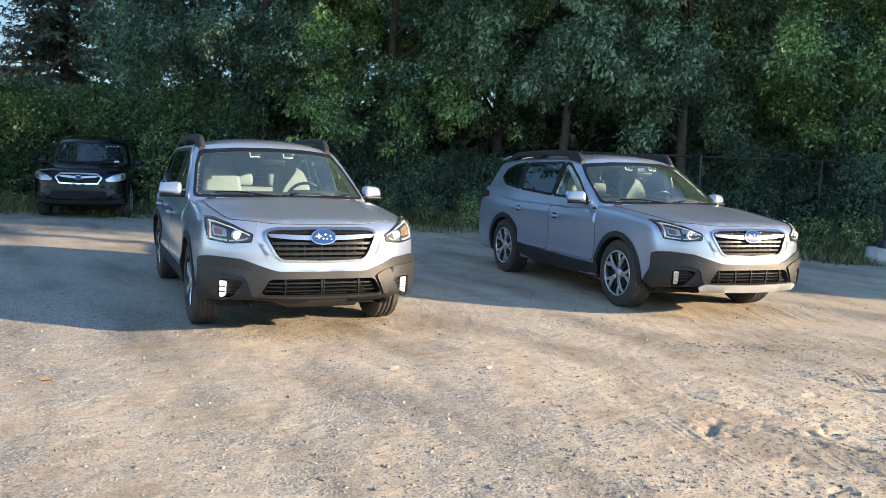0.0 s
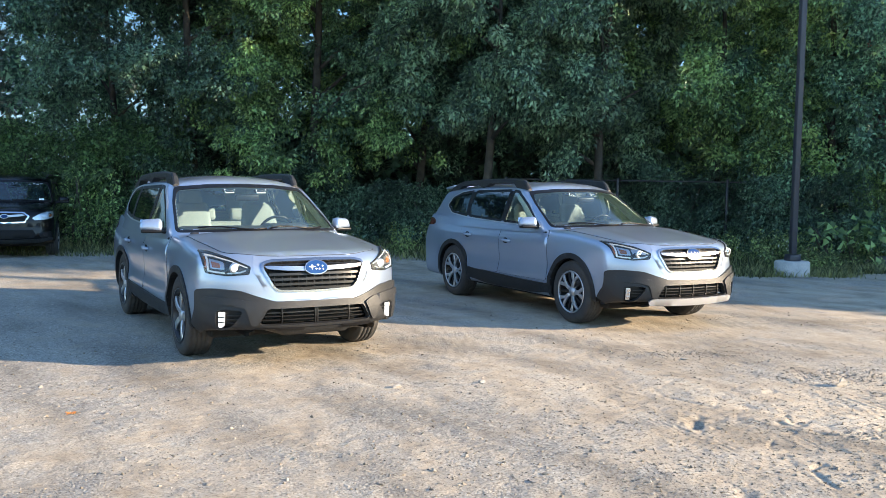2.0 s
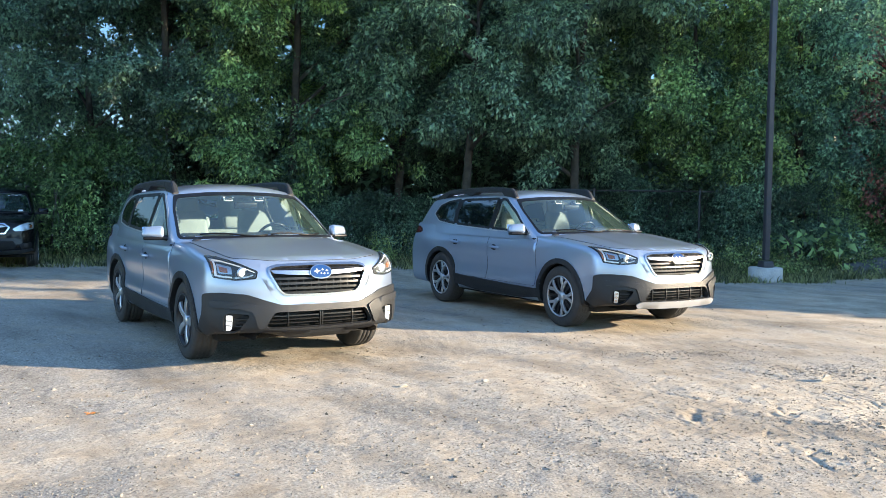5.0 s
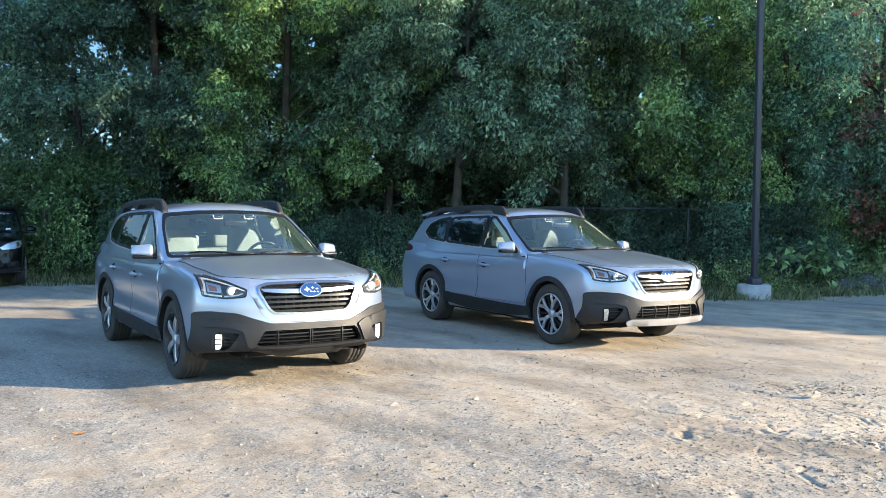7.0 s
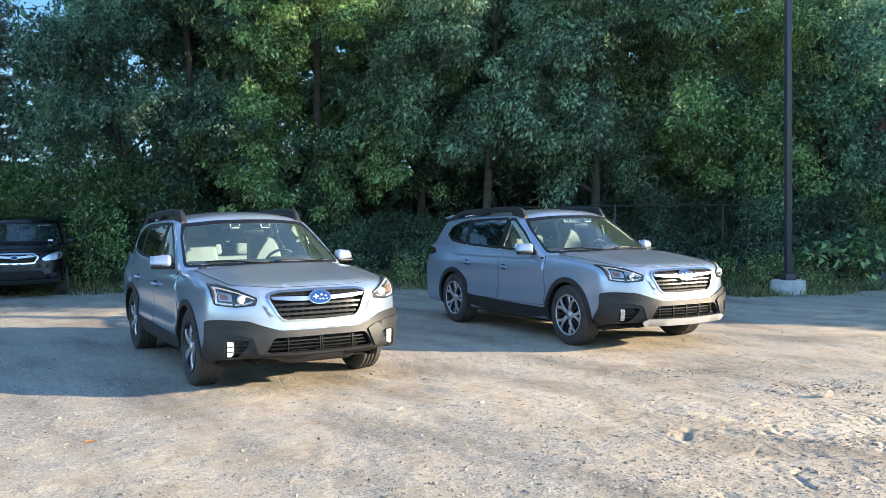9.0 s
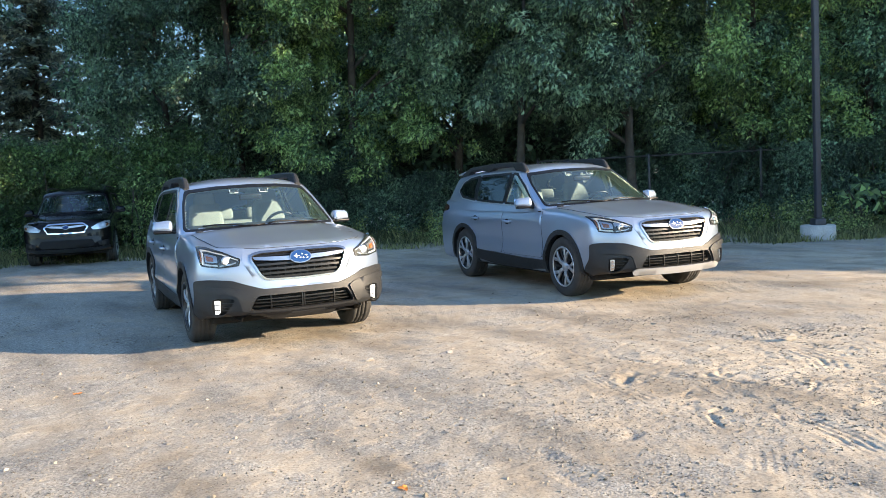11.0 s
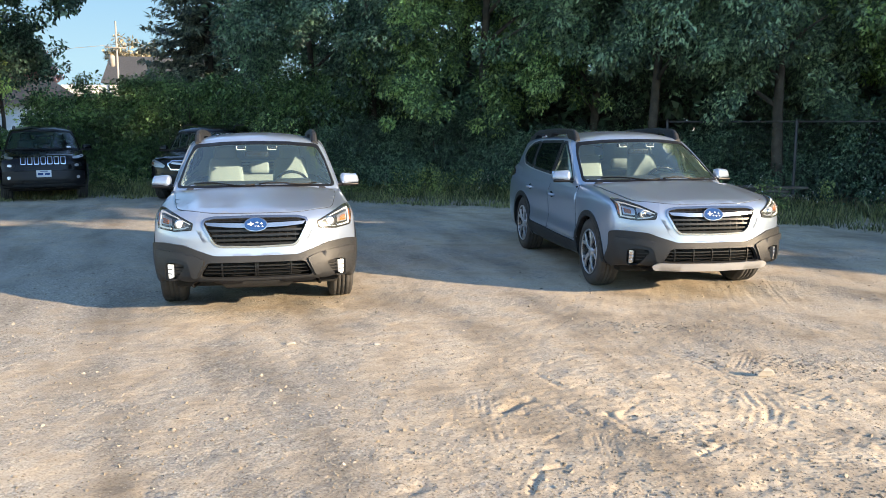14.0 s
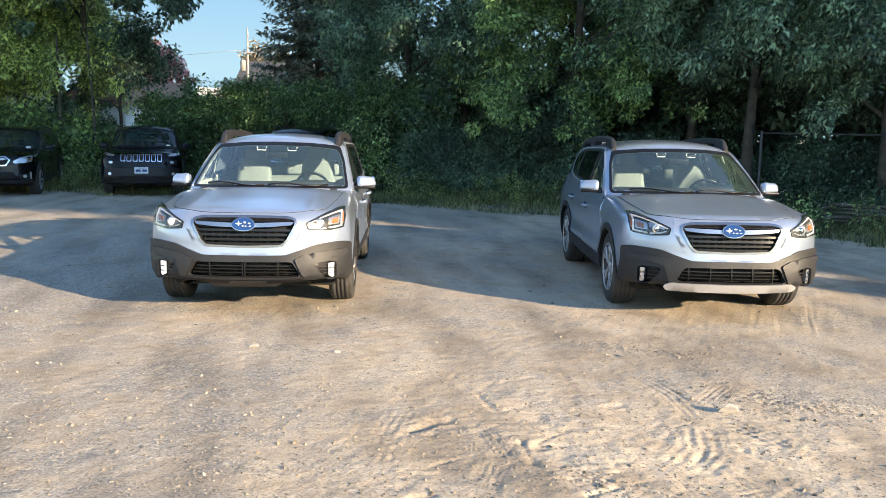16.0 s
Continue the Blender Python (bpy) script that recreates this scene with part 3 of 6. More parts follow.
    for sd in (-1, 1):
        for dpoly, (hy, hz) in zip(win["doors"], win["handles"]):
            door = put("door", panel(low, "side", dpoly, side=sd, lift=0.005, thick=0.006, res=pan_res, rounds=0.06), paint)
            put("door_gap", panel(low, "side", grow(dpoly, 0.0045), side=sd, lift=0.0015, thick=0.002, res=pan_res, rounds=0.06), GAP, "", door)
            p, n = solve_on(low, "side", np.array([[hy, hz]]), sd)
            x, y, z = p[0]
            # shade of the grip recess, laid on as a flat near-black patch
            put("handle_cup_shade", panel(low, "side", [(y - 0.03, z - 0.04), (y + 0.09, z - 0.035), (y + 0.09, z + 0.03), (y - 0.03, z + 0.035)], side=sd, lift=0.007, thick=0.002, rounds=2), GAP, "", door)
            part("door_handle", bm_tube([(x + sd * 0.004, y - 0.09, z - 0.004), (x + sd * 0.04, y - 0.06, z), (x + sd * 0.045, y + 0.06, z + 0.006), (x + sd * 0.006, y + 0.11, z + 0.008)], [0.016, 0.019, 0.019, 0.014], 8), SILVER if paint is SILVER else BLACKP, door)

    # wheel arch trim, liners, sills
    for sd in (-1, 1):
        for a in s.axles:
            ring, hole = [], []
            for i in range(33):
                t = math.radians(-28 + 236 * i / 32)
                ring.append((a + (s.arch + 0.038) * math.cos(t), max(s.tyre + (s.arch + 0.038) * math.sin(t), s.clear + 0.02)))
                hole.append((a + (s.arch - 0.02) * math.cos(t), max(s.tyre + (s.arch - 0.02) * math.sin(t), s.clear + 0.02)))
            put("arch_trim", panel(low, "side", ring + hole[::-1], side=sd, lift=0.013, thick=0.07, res=0.04, rounds=0), CLAD if clad_sill else paint, "dark grey plastic wheel arch trim" if clad_sill else "")
            inner = bm_lathe([(s.arch + 0.02, 0.0), (s.arch + 0.02, 0.38), (0.02, 0.385)], 40, "x", (-12, 192))
            part("wheel_liner", inner, GAP, root, "", pose(sd * 0.84, a, s.tyre, 0, 0, 180 if sd > 0 else 0))
        y0, y1 = s.axles[0] + s.arch - 0.02, s.axles[1] - s.arch + 0.02
        put("sill", panel(low, "side", [(y0, s.clear + 0.03), (y1, s.clear + 0.03), (y1 - 0.02, 0.46), (y1 - 0.25, 0.44), (y0 + 0.2, 0.40), (y0 - 0.02, 0.43)], side=sd, lift=0.015, thick=0.02, res=0.06, rounds=1), CLAD if clad_sill else paint, "dark grey plastic sill" if clad_sill else "")
        # mirrors
        my, mz = cow + 0.56, s.belt[0] + 0.07
        shell = bm_box(0.22, 0.13, 0.13, 0.045, 4, (0.9, 0.85))
        for v in shell.verts:
            k = sd * v.co.x / 0.22 + 0.5
            v.co.z = v.co.z * (1.08 - 0.32 * k) - 0.012 * k
            v.co.y = v.co.y * (1.05 - 0.3 * k) + 0.03 * k
        bmesh.ops.transform(shell, matrix=pose(sd * 0.985, my, mz, -8, sd * -4, sd * 14), verts=shell.verts[:])
        mir = part("side_mirror", shell, paint, root)
        part("mirror_base", bm_box(0.19, 0.115, 0.035, 0.015, 3, None, pose(sd * 0.98, my + 0.002, mz - 0.066, -4, 0, sd * 14)), BLACKPL, mir)
        part("mirror_arm", bm_box(0.16, 0.10, 0.045, 0.015, 2, None, pose(sd * 0.87, my - 0.01, mz - 0.065, 0, sd * -12, 0)), BLACKPL, mir)
        part("mirror_glass", bm_box(0.17, 0.004, 0.09, 0.002, 1, None, pose(sd * 0.985, my + 0.066, mz, -8, 0, sd * 12)), CHROME, mir)

    # underside
    part("underbody", bm_box(1.5, s.L - 1.1, 0.12, 0.03, 2, None, pose(0, s.L / 2, s.clear + 0.03)), GAP, root)

    # wheels
    for sd in (-1, 1):
        for i, a in enumerate(s.axles):
            add_wheel(root, sd, a, s.tyre, wheel_style, steer if i == 0 else 0)

    # cabin
    bz = s.belt[0]
    part("cabin_floor", bm_box(1.5, s.L - 2.2, 0.06, 0.01, 1, None, pose(0, s.L / 2 + 0.45, 0.42)), DASH, root)
    for sd in (-1, 1):
        part("door_lining", bm_box(0.04, s.L - 2.4, 0.6, 0.015, 2, None, pose(sd * 0.775, s.L / 2 + 0.4, bz - 0.33)), DASH, root)
    part("dashboard", bm_box(1.46, 0.62, 0.30, 0.07, 4, None, pose(0, cow + 0.45, bz - 0.12, 4)), DASH, root, "dark soft dashboard")
    part("instrument_hood", bm_box(0.42, 0.30, 0.10, 0.045, 4, None, pose(0.37, cow + 0.62, bz + 0.015)), DASH, root)
    wheel_m = pose(0.37, cow + 0.90, bz - 0.035, -64, 0, 0)
    bm = bmesh.new()
    n, k = 36, 8
    ring = [[bm.verts.new(((0.185 + 0.016 * math.cos(2 * math.pi * j / k)) * math.cos(2 * math.pi * i / n), (0.185 + 0.016 * math.cos(2 * math.pi * j / k)) * math.sin(2 * math.pi * i / n), 0.016 * math.sin(2 * math.pi * j / k))) for j in range(k)] for i in range(n)]
    for i in range(n):
        for j in range(k):
            bm.faces.new((ring[i][j], ring[(i + 1) % n][j], ring[(i + 1) % n][(j + 1) % k], ring[i][(j + 1) % k]))
    sw = part("steering_wheel", bm, GRILLEPL, root, "", wheel_m)
    part("steering_hub", bm_box(0.30, 0.09, 0.05, 0.02, 3), DASH, sw)
    for sd in (-1, 1):
        yb = cow + 1.22
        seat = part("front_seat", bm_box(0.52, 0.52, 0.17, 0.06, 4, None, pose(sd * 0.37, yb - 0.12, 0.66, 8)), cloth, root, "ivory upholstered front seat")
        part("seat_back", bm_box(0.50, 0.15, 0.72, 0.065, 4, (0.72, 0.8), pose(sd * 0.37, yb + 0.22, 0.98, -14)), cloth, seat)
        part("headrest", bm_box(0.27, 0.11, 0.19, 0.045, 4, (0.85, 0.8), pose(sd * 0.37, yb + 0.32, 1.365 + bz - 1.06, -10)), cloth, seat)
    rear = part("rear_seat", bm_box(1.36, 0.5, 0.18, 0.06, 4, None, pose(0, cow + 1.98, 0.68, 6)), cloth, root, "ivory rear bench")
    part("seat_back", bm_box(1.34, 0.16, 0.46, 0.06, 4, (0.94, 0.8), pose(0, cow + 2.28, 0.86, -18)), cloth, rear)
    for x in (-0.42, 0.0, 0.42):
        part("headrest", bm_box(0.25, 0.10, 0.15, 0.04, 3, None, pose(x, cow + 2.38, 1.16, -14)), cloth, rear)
    # mirror, camera brackets under the screen's head, wipers
    part("inside_mirror", bm_box(0.25, 0.04, 0.07, 0.018, 3, None, pose(0.0, cow + 0.72, bz + 0.33, 8)), BLACKPL, root)
    zb = s.cowl[1] + 0.375
    if detail:
        for sd in (-1, 1):
            y = cow + (zb - s.cowl[1]) * s.rake + 0.05
            cb = part("camera_bracket", bm_box(0.11, 0.05, 0.035, 0.012, 2, None, pose(sd * 0.165, y + 0.06, zb, 0)), BLACKPL, root)
            part("bracket_edge", bm_tube([(sd * 0.165 - 0.05, y + 0.0, zb + 0.02), (sd * 0.165 - 0.045, y - 0.012, zb - 0.018), (sd * 0.165 + 0.045, y - 0.012, zb - 0.018), (sd * 0.165 + 0.05, y + 0.0, zb + 0.02)], 0.007, 6), WHITE, cb)
    for x0, x1 in ((-0.62, -0.02), (0.02, 0.60)):
        pts = np.array([[x0 + (x1 - x0) * t / 6, s.cowl[1] + 0.022 + 0.012 * math.sin(t)] for t in range(7)])
        p, n = solve_on(green, "front", pts)
        part("wiper", bm_tube(p + n * 0.012, 0.008, 6), BLACKPL, root)
    # rails
    for sd in (-1, 1):
        if not rails:
            break
        y0, y1 = cow + 1.03, s.L - 0.56
        ys = y0 + (y1 - y0) * np.array([0, 0.03, 0.06, 0.12, 0.16, 0.22, 0.32, 0.44, 0.52, 0.62, 0.72, 0.80, 0.86, 0.93, 1.0])
        zr = s.roof(ys) - 0.06 * (0.62 / 0.6) ** 2.4
        t = (ys - y0) / (y1 - y0)
        rise = (0.10 if detail else 0.068) * np.clip(np.minimum(t / 0.05, (1 - t) / 0.2), 0, 1) ** 0.7
        if rails == "raised":
            bm = bmesh.new()
            rings = []
            for y, z, r, q in zip(ys, zr, rise, t):
                under = 0.0 if (q < 0.14 or q > 0.84 or 0.44 < q < 0.53) else max(0, r - 0.040)
                rings.append([bm.verts.new((sd * 0.635 + dx, y, z + dz)) for dx, dz in ((-0.036, under - 0.02), (-0.030, r - 0.014), (-0.014, r), (0.014, r - 0.002), (0.030, r - 0.022), (0.044, under - 0.035))])
            for a, b in zip(rings, rings[1:]):
                for k in range(6):
                    bm.faces.new((a[k], a[(k + 1) % 6], b[(k + 1) % 6], b[k]))
            bm.faces.new(rings[0]), bm.faces.new(rings[-1][::-1])
            bmesh.ops.recalc_face_normals(bm, faces=bm.faces[:])
            part("roof_rail", bm, CLAD, root, "grey plastic raised roof rail", None, False)
        else:
            part("roof_rail", bm_tube([(sd * 0.62, y, z + 0.03 + 0.4 * r) for y, z, r in zip(ys, zr, rise)], 0.018, 8), CLAD, root)
    # tail lamps
    for sd in (-1, 1):
        put("tail_lamp", panel(low, "side", [(s.L - 0.52, 0.98), (s.L - 0.2, 0.96), (s.L - 0.16, 1.08), (s.L - 0.45, 1.07)], side=sd, lift=0.006, res=0.05, rounds=1), mat_red)
    return put


mat_red = mat("red_lens", (0.07, 0.006, 0.008), 0.2, coat=1)


def ellipse(cx, cz, a, b, n=28):
    return [(cx + a * math.cos(2 * math.pi * i / n), cz + b * math.sin(2 * math.pi * i / n)) for i in range(n)]


def bar(x0, x1, z, h):
    return [(x0, z - h), (x1, z - h), (x1, z + h), (x0, z + h)]


def tall(q):
    return [(x, 0.418 + (z - 0.43) * 1.048) for x, z in q]


GRILLE = mirrored([(0.0, 0.885), (0.36, 0.88), (0.435, 0.865), (0.445, 0.835), (0.37, 0.70), (0.325, 0.66), (0.0, 0.652)])
INTAKE = mirrored([(0.0, 0.518), (0.42, 0.518), (0.485, 0.41), (0.46, 0.395), (0.0, 0.39)])
PODS = [[(sd * a, z) for a, z in ((0.60, 0.50), (0.70, 0.512), (0.785, 0.505), (0.785, 0.362), (0.72, 0.358), (0.68, 0.385))] for sd in (-1, 1)]


def wagon_front(root, s, put, silver_skid, lights_on):
    low = s.low

    def fp(name, poly, material, lift=0.006, thick=0.008, label="", holes=(), rounds=0.02, res=0.05, parent=None, dome=0.0):
        return put(name, panel(low, "front", tall(poly), [tall(h) for h in holes], lift=lift, thick=thick, res=res, rounds=rounds, dome=dome), material, label, parent)
    # grille set back in the nose
    gr = GRILLE
    fp("nose_surround", grow(gr, 0.078), SILVER, 0.0022, 0.002, "", [grow(gr, -0.002)], rounds=0.03)
    grille = fp("grille", grow(gr, 0.02), GAP, -0.07, 0.004, "black grille with bright frame")
    fp("grille_frame", grow(gr, 0.015), BRIGHT, 0.010, 0.075, "bright metal grille frame", [grow(gr, -0.003)], parent=grille, rounds=0.03)
    for z in (0.785, 0.745, 0.705, 0.67):
        w = 0.325 + (z - 0.66) / 0.175 * 0.105
        fp("grille_slat", bar(-w, w, z, 0.009), GRILLEPL, -0.012, 0.03, "", rounds=0, parent=grille)
    for k in range(-5, 6):
        fp("grille_slat", [(k * 0.07 - 0.003, 0.66), (k * 0.07 + 0.003, 0.66), (k * 0.07 + 0.003, 0.80), (k * 0.07 - 0.003, 0.80)], GRILLEPL, -0.04, 0.006, "", rounds=0, parent=grille)
    fp("grille_wing", mirrored([(0.0, 0.838), (0.25, 0.845), (0.435, 0.850), (0.412, 0.826), (0.25, 0.812), (0.0, 0.804)]), BRIGHT, 0.012, 0.03, "bright metal wing bar", parent=grille, rounds=0.01)
    fp("grille_slat", bar(-0.40, 0.40, 0.866, 0.005), GRILLEPL, -0.012, 0.02, "", rounds=0, parent=grille)
    for k in range(-5, 6):
        fp("grille_slat", [(k * 0.07 - 0.004, 0.855), (k * 0.07 + 0.004, 0.855), (k * 0.07 + 0.004, 0.885), (k * 0.07 - 0.004, 0.885)], GRILLEPL, -0.012, 0.02, "", rounds=0, parent=grille)
    fp("badge", ellipse(0, 0.826, 0.102, 0.053), BRIGHT, 0.022, 0.03, "blue oval badge with bright rim", rounds=0, res=0.025, parent=grille)
    fp("badge_field", ellipse(0, 0.826, 0.094, 0.046), BADGE, 0.026, 0.004, "", rounds=0, res=0.025, parent=grille)
    for x, z, r in ((-0.04, 0.832, 0.032), (0.014, 0.842, 0.014), (0.052, 0.834, 0.014), (0.025, 0.815, 0.014), (0.06, 0.814, 0.012), (-0.004, 0.817, 0.012)):
        fp("badge_mark", [(x - r, z), (x - r * 0.2, z - r * 0.14), (x, z - r * 0.6), (x + r * 0.2, z - r * 0.14), (x + r, z), (x + r * 0.2, z + r * 0.14), (x, z + r * 0.6), (x - r * 0.2, z + r * 0.14)], WHITE, 0.029, 0.003, "", rounds=0, res=0.02, parent=grille)
    # cladding of the bumper
    lg, pods = INTAKE, PODS
    clad = mirrored([(0.0, 0.572), (0.36, 0.575), (0.50, 0.62), (0.62, 0.662), (0.80, 0.675), (0.90, 0.665), (0.90, 0.37), (0.85, 0.315), (0.60, 0.30), (0.0, 0.295)])
    bumper = fp("bumper_cladding", clad, CLAD, 0.022, 0.045, "dark grey textured plastic bumper", [lg, *pods], rounds=0.03)
    for sd in (-1, 1):
        # raised blade from the intake's corner up to the flank
        fp("bumper_blade", [(sd * a, z) for a, z in ((0.435, 0.535), (0.52, 0.575), (0.66, 0.60), (0.86, 0.61), (0.86, 0.55), (0.68, 0.548), (0.58, 0.52), (0.545, 0.40), (0.505, 0.395))], CLAD, 0.040, 0.03, "", rounds=0.02, parent=bumper)
    # underside shade of the lower lip is put into its black colour
    fp("bumper_valance", mirrored([(0.0, 0.372), (0.50, 0.378), (0.56, 0.345), (0.54, 0.295), (0.0, 0.285)]), BLACKPL, 0.030, 0.03, parent=bumper)
    if silver_skid:
        fp("skid_trim", mirrored([(0.0, 0.388), (0.535, 0.394), (0.585, 0.37), (0.56, 0.342), (0.0, 0.336)]), SATIN, 0.048, 0.02, "satin silver lower bumper trim", parent=bumper)
    lgp = fp("lower_grille", grow(lg, 0.015), GAP, -0.07, 0.002, parent=bumper)
    for z in (0.425, 0.455, 0.485):
        w = 0.475 - (z - 0.40) * 0.6
        fp("grille_slat", bar(-w, w, z, 0.0045), GRILLEPL, -0.020, 0.03, rounds=0, parent=lgp)
    for x in (-0.30, -0.01, 0.01, 0.30) if not silver_skid else (-0.38, -0.19, 0.0, 0.19, 0.38):
        fp("grille_slat", [(x - 0.006, 0.385), (x + 0.006, 0.385), (x + 0.006, 0.522), (x - 0.006, 0.522)], GRILLEPL, -0.012, 0.02, rounds=0, parent=lgp)
    for sd, pod in zip((-1, 1), pods):
        fp("lamp_recess", grow(pod, 0.012), BLACKPL, -0.05, 0.002, rounds=0.03, parent=bumper)
        for z in (0.405, 0.435, 0.465):
            fp("recess_rib", [(sd * 0.60, z - 0.004), (sd * 0.725, z - 0.004), (sd * 0.725, z + 0.004), (sd * 0.60, z + 0.004)], CLAD, -0.015, 0.02, rounds=0, parent=bumper)
        fp("fog_lamp", [(sd * a, z) for a, z in ((0.738, 0.492), (0.774, 0.494), (0.771, 0.370), (0.741, 0.374))], LED if lights_on else LAMPBG, 0.004, 0.03, "upright white fog lamp, lit" if lights_on else "upright clear fog lamp", rounds=0.008, parent=bumper)
        for z in (0.413, 0.452) if lights_on else ():
            fp("lamp_divider", bar(min(sd * 0.736, sd * 0.776), max(sd * 0.736, sd * 0.776), z, 0.0035), ALLOYD, 0.008, 0.006, rounds=0, res=0.03, parent=bumper)
        for z in () if lights_on else (0.395, 0.432, 0.468):
            fp("lamp_cell", ellipse(sd * 0.755, z, 0.013, 0.013, 12), CHROME, 0.010, 0.008, rounds=0, res=0.02, parent=bumper)
    # head lamps
    for sd in (-1, 1):
        def m(*pts):
            return [(sd * (0.54 + (a - 0.54) * 0.93), z - 0.10 * max(0, a - 0.68)) for a, z in pts]
        hp = m((0.540, 0.842), (0.555, 0.790), (0.72, 0.780), (0.80, 0.797), (0.862, 0.812), (0.878, 0.90), (0.868, 0.962), (0.80, 0.946), (0.68, 0.897))
        lamp = fp("headlamp", hp, LAMPDK, 0.003, 0.004, "clear headlamp with dark housing" + (", lit" if lights_on else ""), res=0.03, rounds=0.012)
        fp("headlamp_lens", grow(hp, 0.002), LENS, 0.020, 0.016, res=0.03, rounds=0.012, parent=lamp).visible_shadow = False
        fp("headlamp_edge", grow(hp, 0.005), BLACKPL, 0.0085, 0.008, "", [grow(hp, -0.004)], res=0.03, rounds=0.012, parent=lamp)
        # reflector behind the marker, brow over the projector
        fp("lamp_reflector", m((0.735, 0.825), (0.832, 0.842), (0.835, 0.915), (0.735, 0.880)), REFLECT, 0.006, 0.004, res=0.03, rounds=0.01, parent=lamp)
        fp("side_marker", m((0.765, 0.838), (0.818, 0.848), (0.822, 0.892), (0.765, 0.872)), AMBER, 0.010, 0.006, "amber marker", rounds=0.006, res=0.03, parent=lamp)
        fp("side_marker", m((0.858, 0.842), (0.867, 0.85), (0.868, 0.935), (0.856, 0.925)), AMBER, 0.0085, 0.006, "amber marker", rounds=0.003, res=0.03, parent=lamp)
        if not lights_on:
            fp("lamp_reflector", m((0.575, 0.845), (0.70, 0.885), (0.725, 0.878), (0.715, 0.835), (0.70, 0.850), (0.60, 0.828)), REFLECT, 0.008, 0.004, res=0.03, rounds=0.008, parent=lamp)
        # running light: a thin line under the top edge, down the outer end and back along the foot
        fp("running_light", m((0.560, 0.838), (0.68, 0.884), (0.80, 0.930), (0.852, 0.944), (0.855, 0.822), (0.80, 0.806), (0.735, 0.795), (0.737, 0.807), (0.80, 0.819), (0.842, 0.830), (0.840, 0.931), (0.80, 0.923), (0.68, 0.878), (0.562, 0.833)), DRL if lights_on else WHITE, 0.011, 0.008, "white running light", rounds=0.004, res=0.03, parent=lamp)
        p, n = solve_on(low, "front", np.array([[sd * 0.647, 0.418 + (0.832 - 0.43) * 1.048]]))
        x, y, z = p[0] + n[0] * 0.010
        aim = Matrix.Translation((x, y, z)) @ pose(0, 0, 0, 0, 0, 90)
        part("projector_ring", bm_lathe([(0.030, -0.004), (0.038, -0.006), (0.044, 0.0), (0.046, 0.008)], 24, "x"), REFLECT, lamp, "", aim)
        part("projector", bm_lathe([(0.0, -0.008), (0.014, -0.006), (0.024, -0.001), (0.029, 0.004), (0.030, 0.010)], 24, "x"), LAMPLED if lights_on else CHROME, lamp, "", aim)
        fp("projector_shelf", m((0.575, 0.812), (0.62, 0.796), (0.715, 0.790), (0.715, 0.800), (0.62, 0.806), (0.58, 0.820)), REFLECT, 0.010, 0.006, rounds=0.003, res=0.03, parent=lamp)


# ---- the two silver wagons ----
def silver_wagon(m, label, skid, lights, wheel_style, steer, group):
    root = thing("station_wagon", m, label, "car", group)
    s = Shape()
    put = build_car(root, s, BASE_WIN, SILVER, wheel_style=wheel_style, steer=steer, openings=[tall(q) for q in (GRILLE, INTAKE, *PODS)])
    wagon_front(root, s, put, skid, lights)
    return root


CAR_A, CAR_B = pose(-0.935, 6.73, 0, 0, 0, 23.6), pose(3.06, 8.41, 0, 0, 0, 22.0)
silver_wagon(CAR_A, "silver station wagon with lit headlamps and grey plastic bumper", False, True, "twin", 0, "silver station wagons")
silver_wagon(CAR_B, "silver station wagon with silver bumper trim and dark rear windows", True, False, "blade", 0, "silver station wagons")


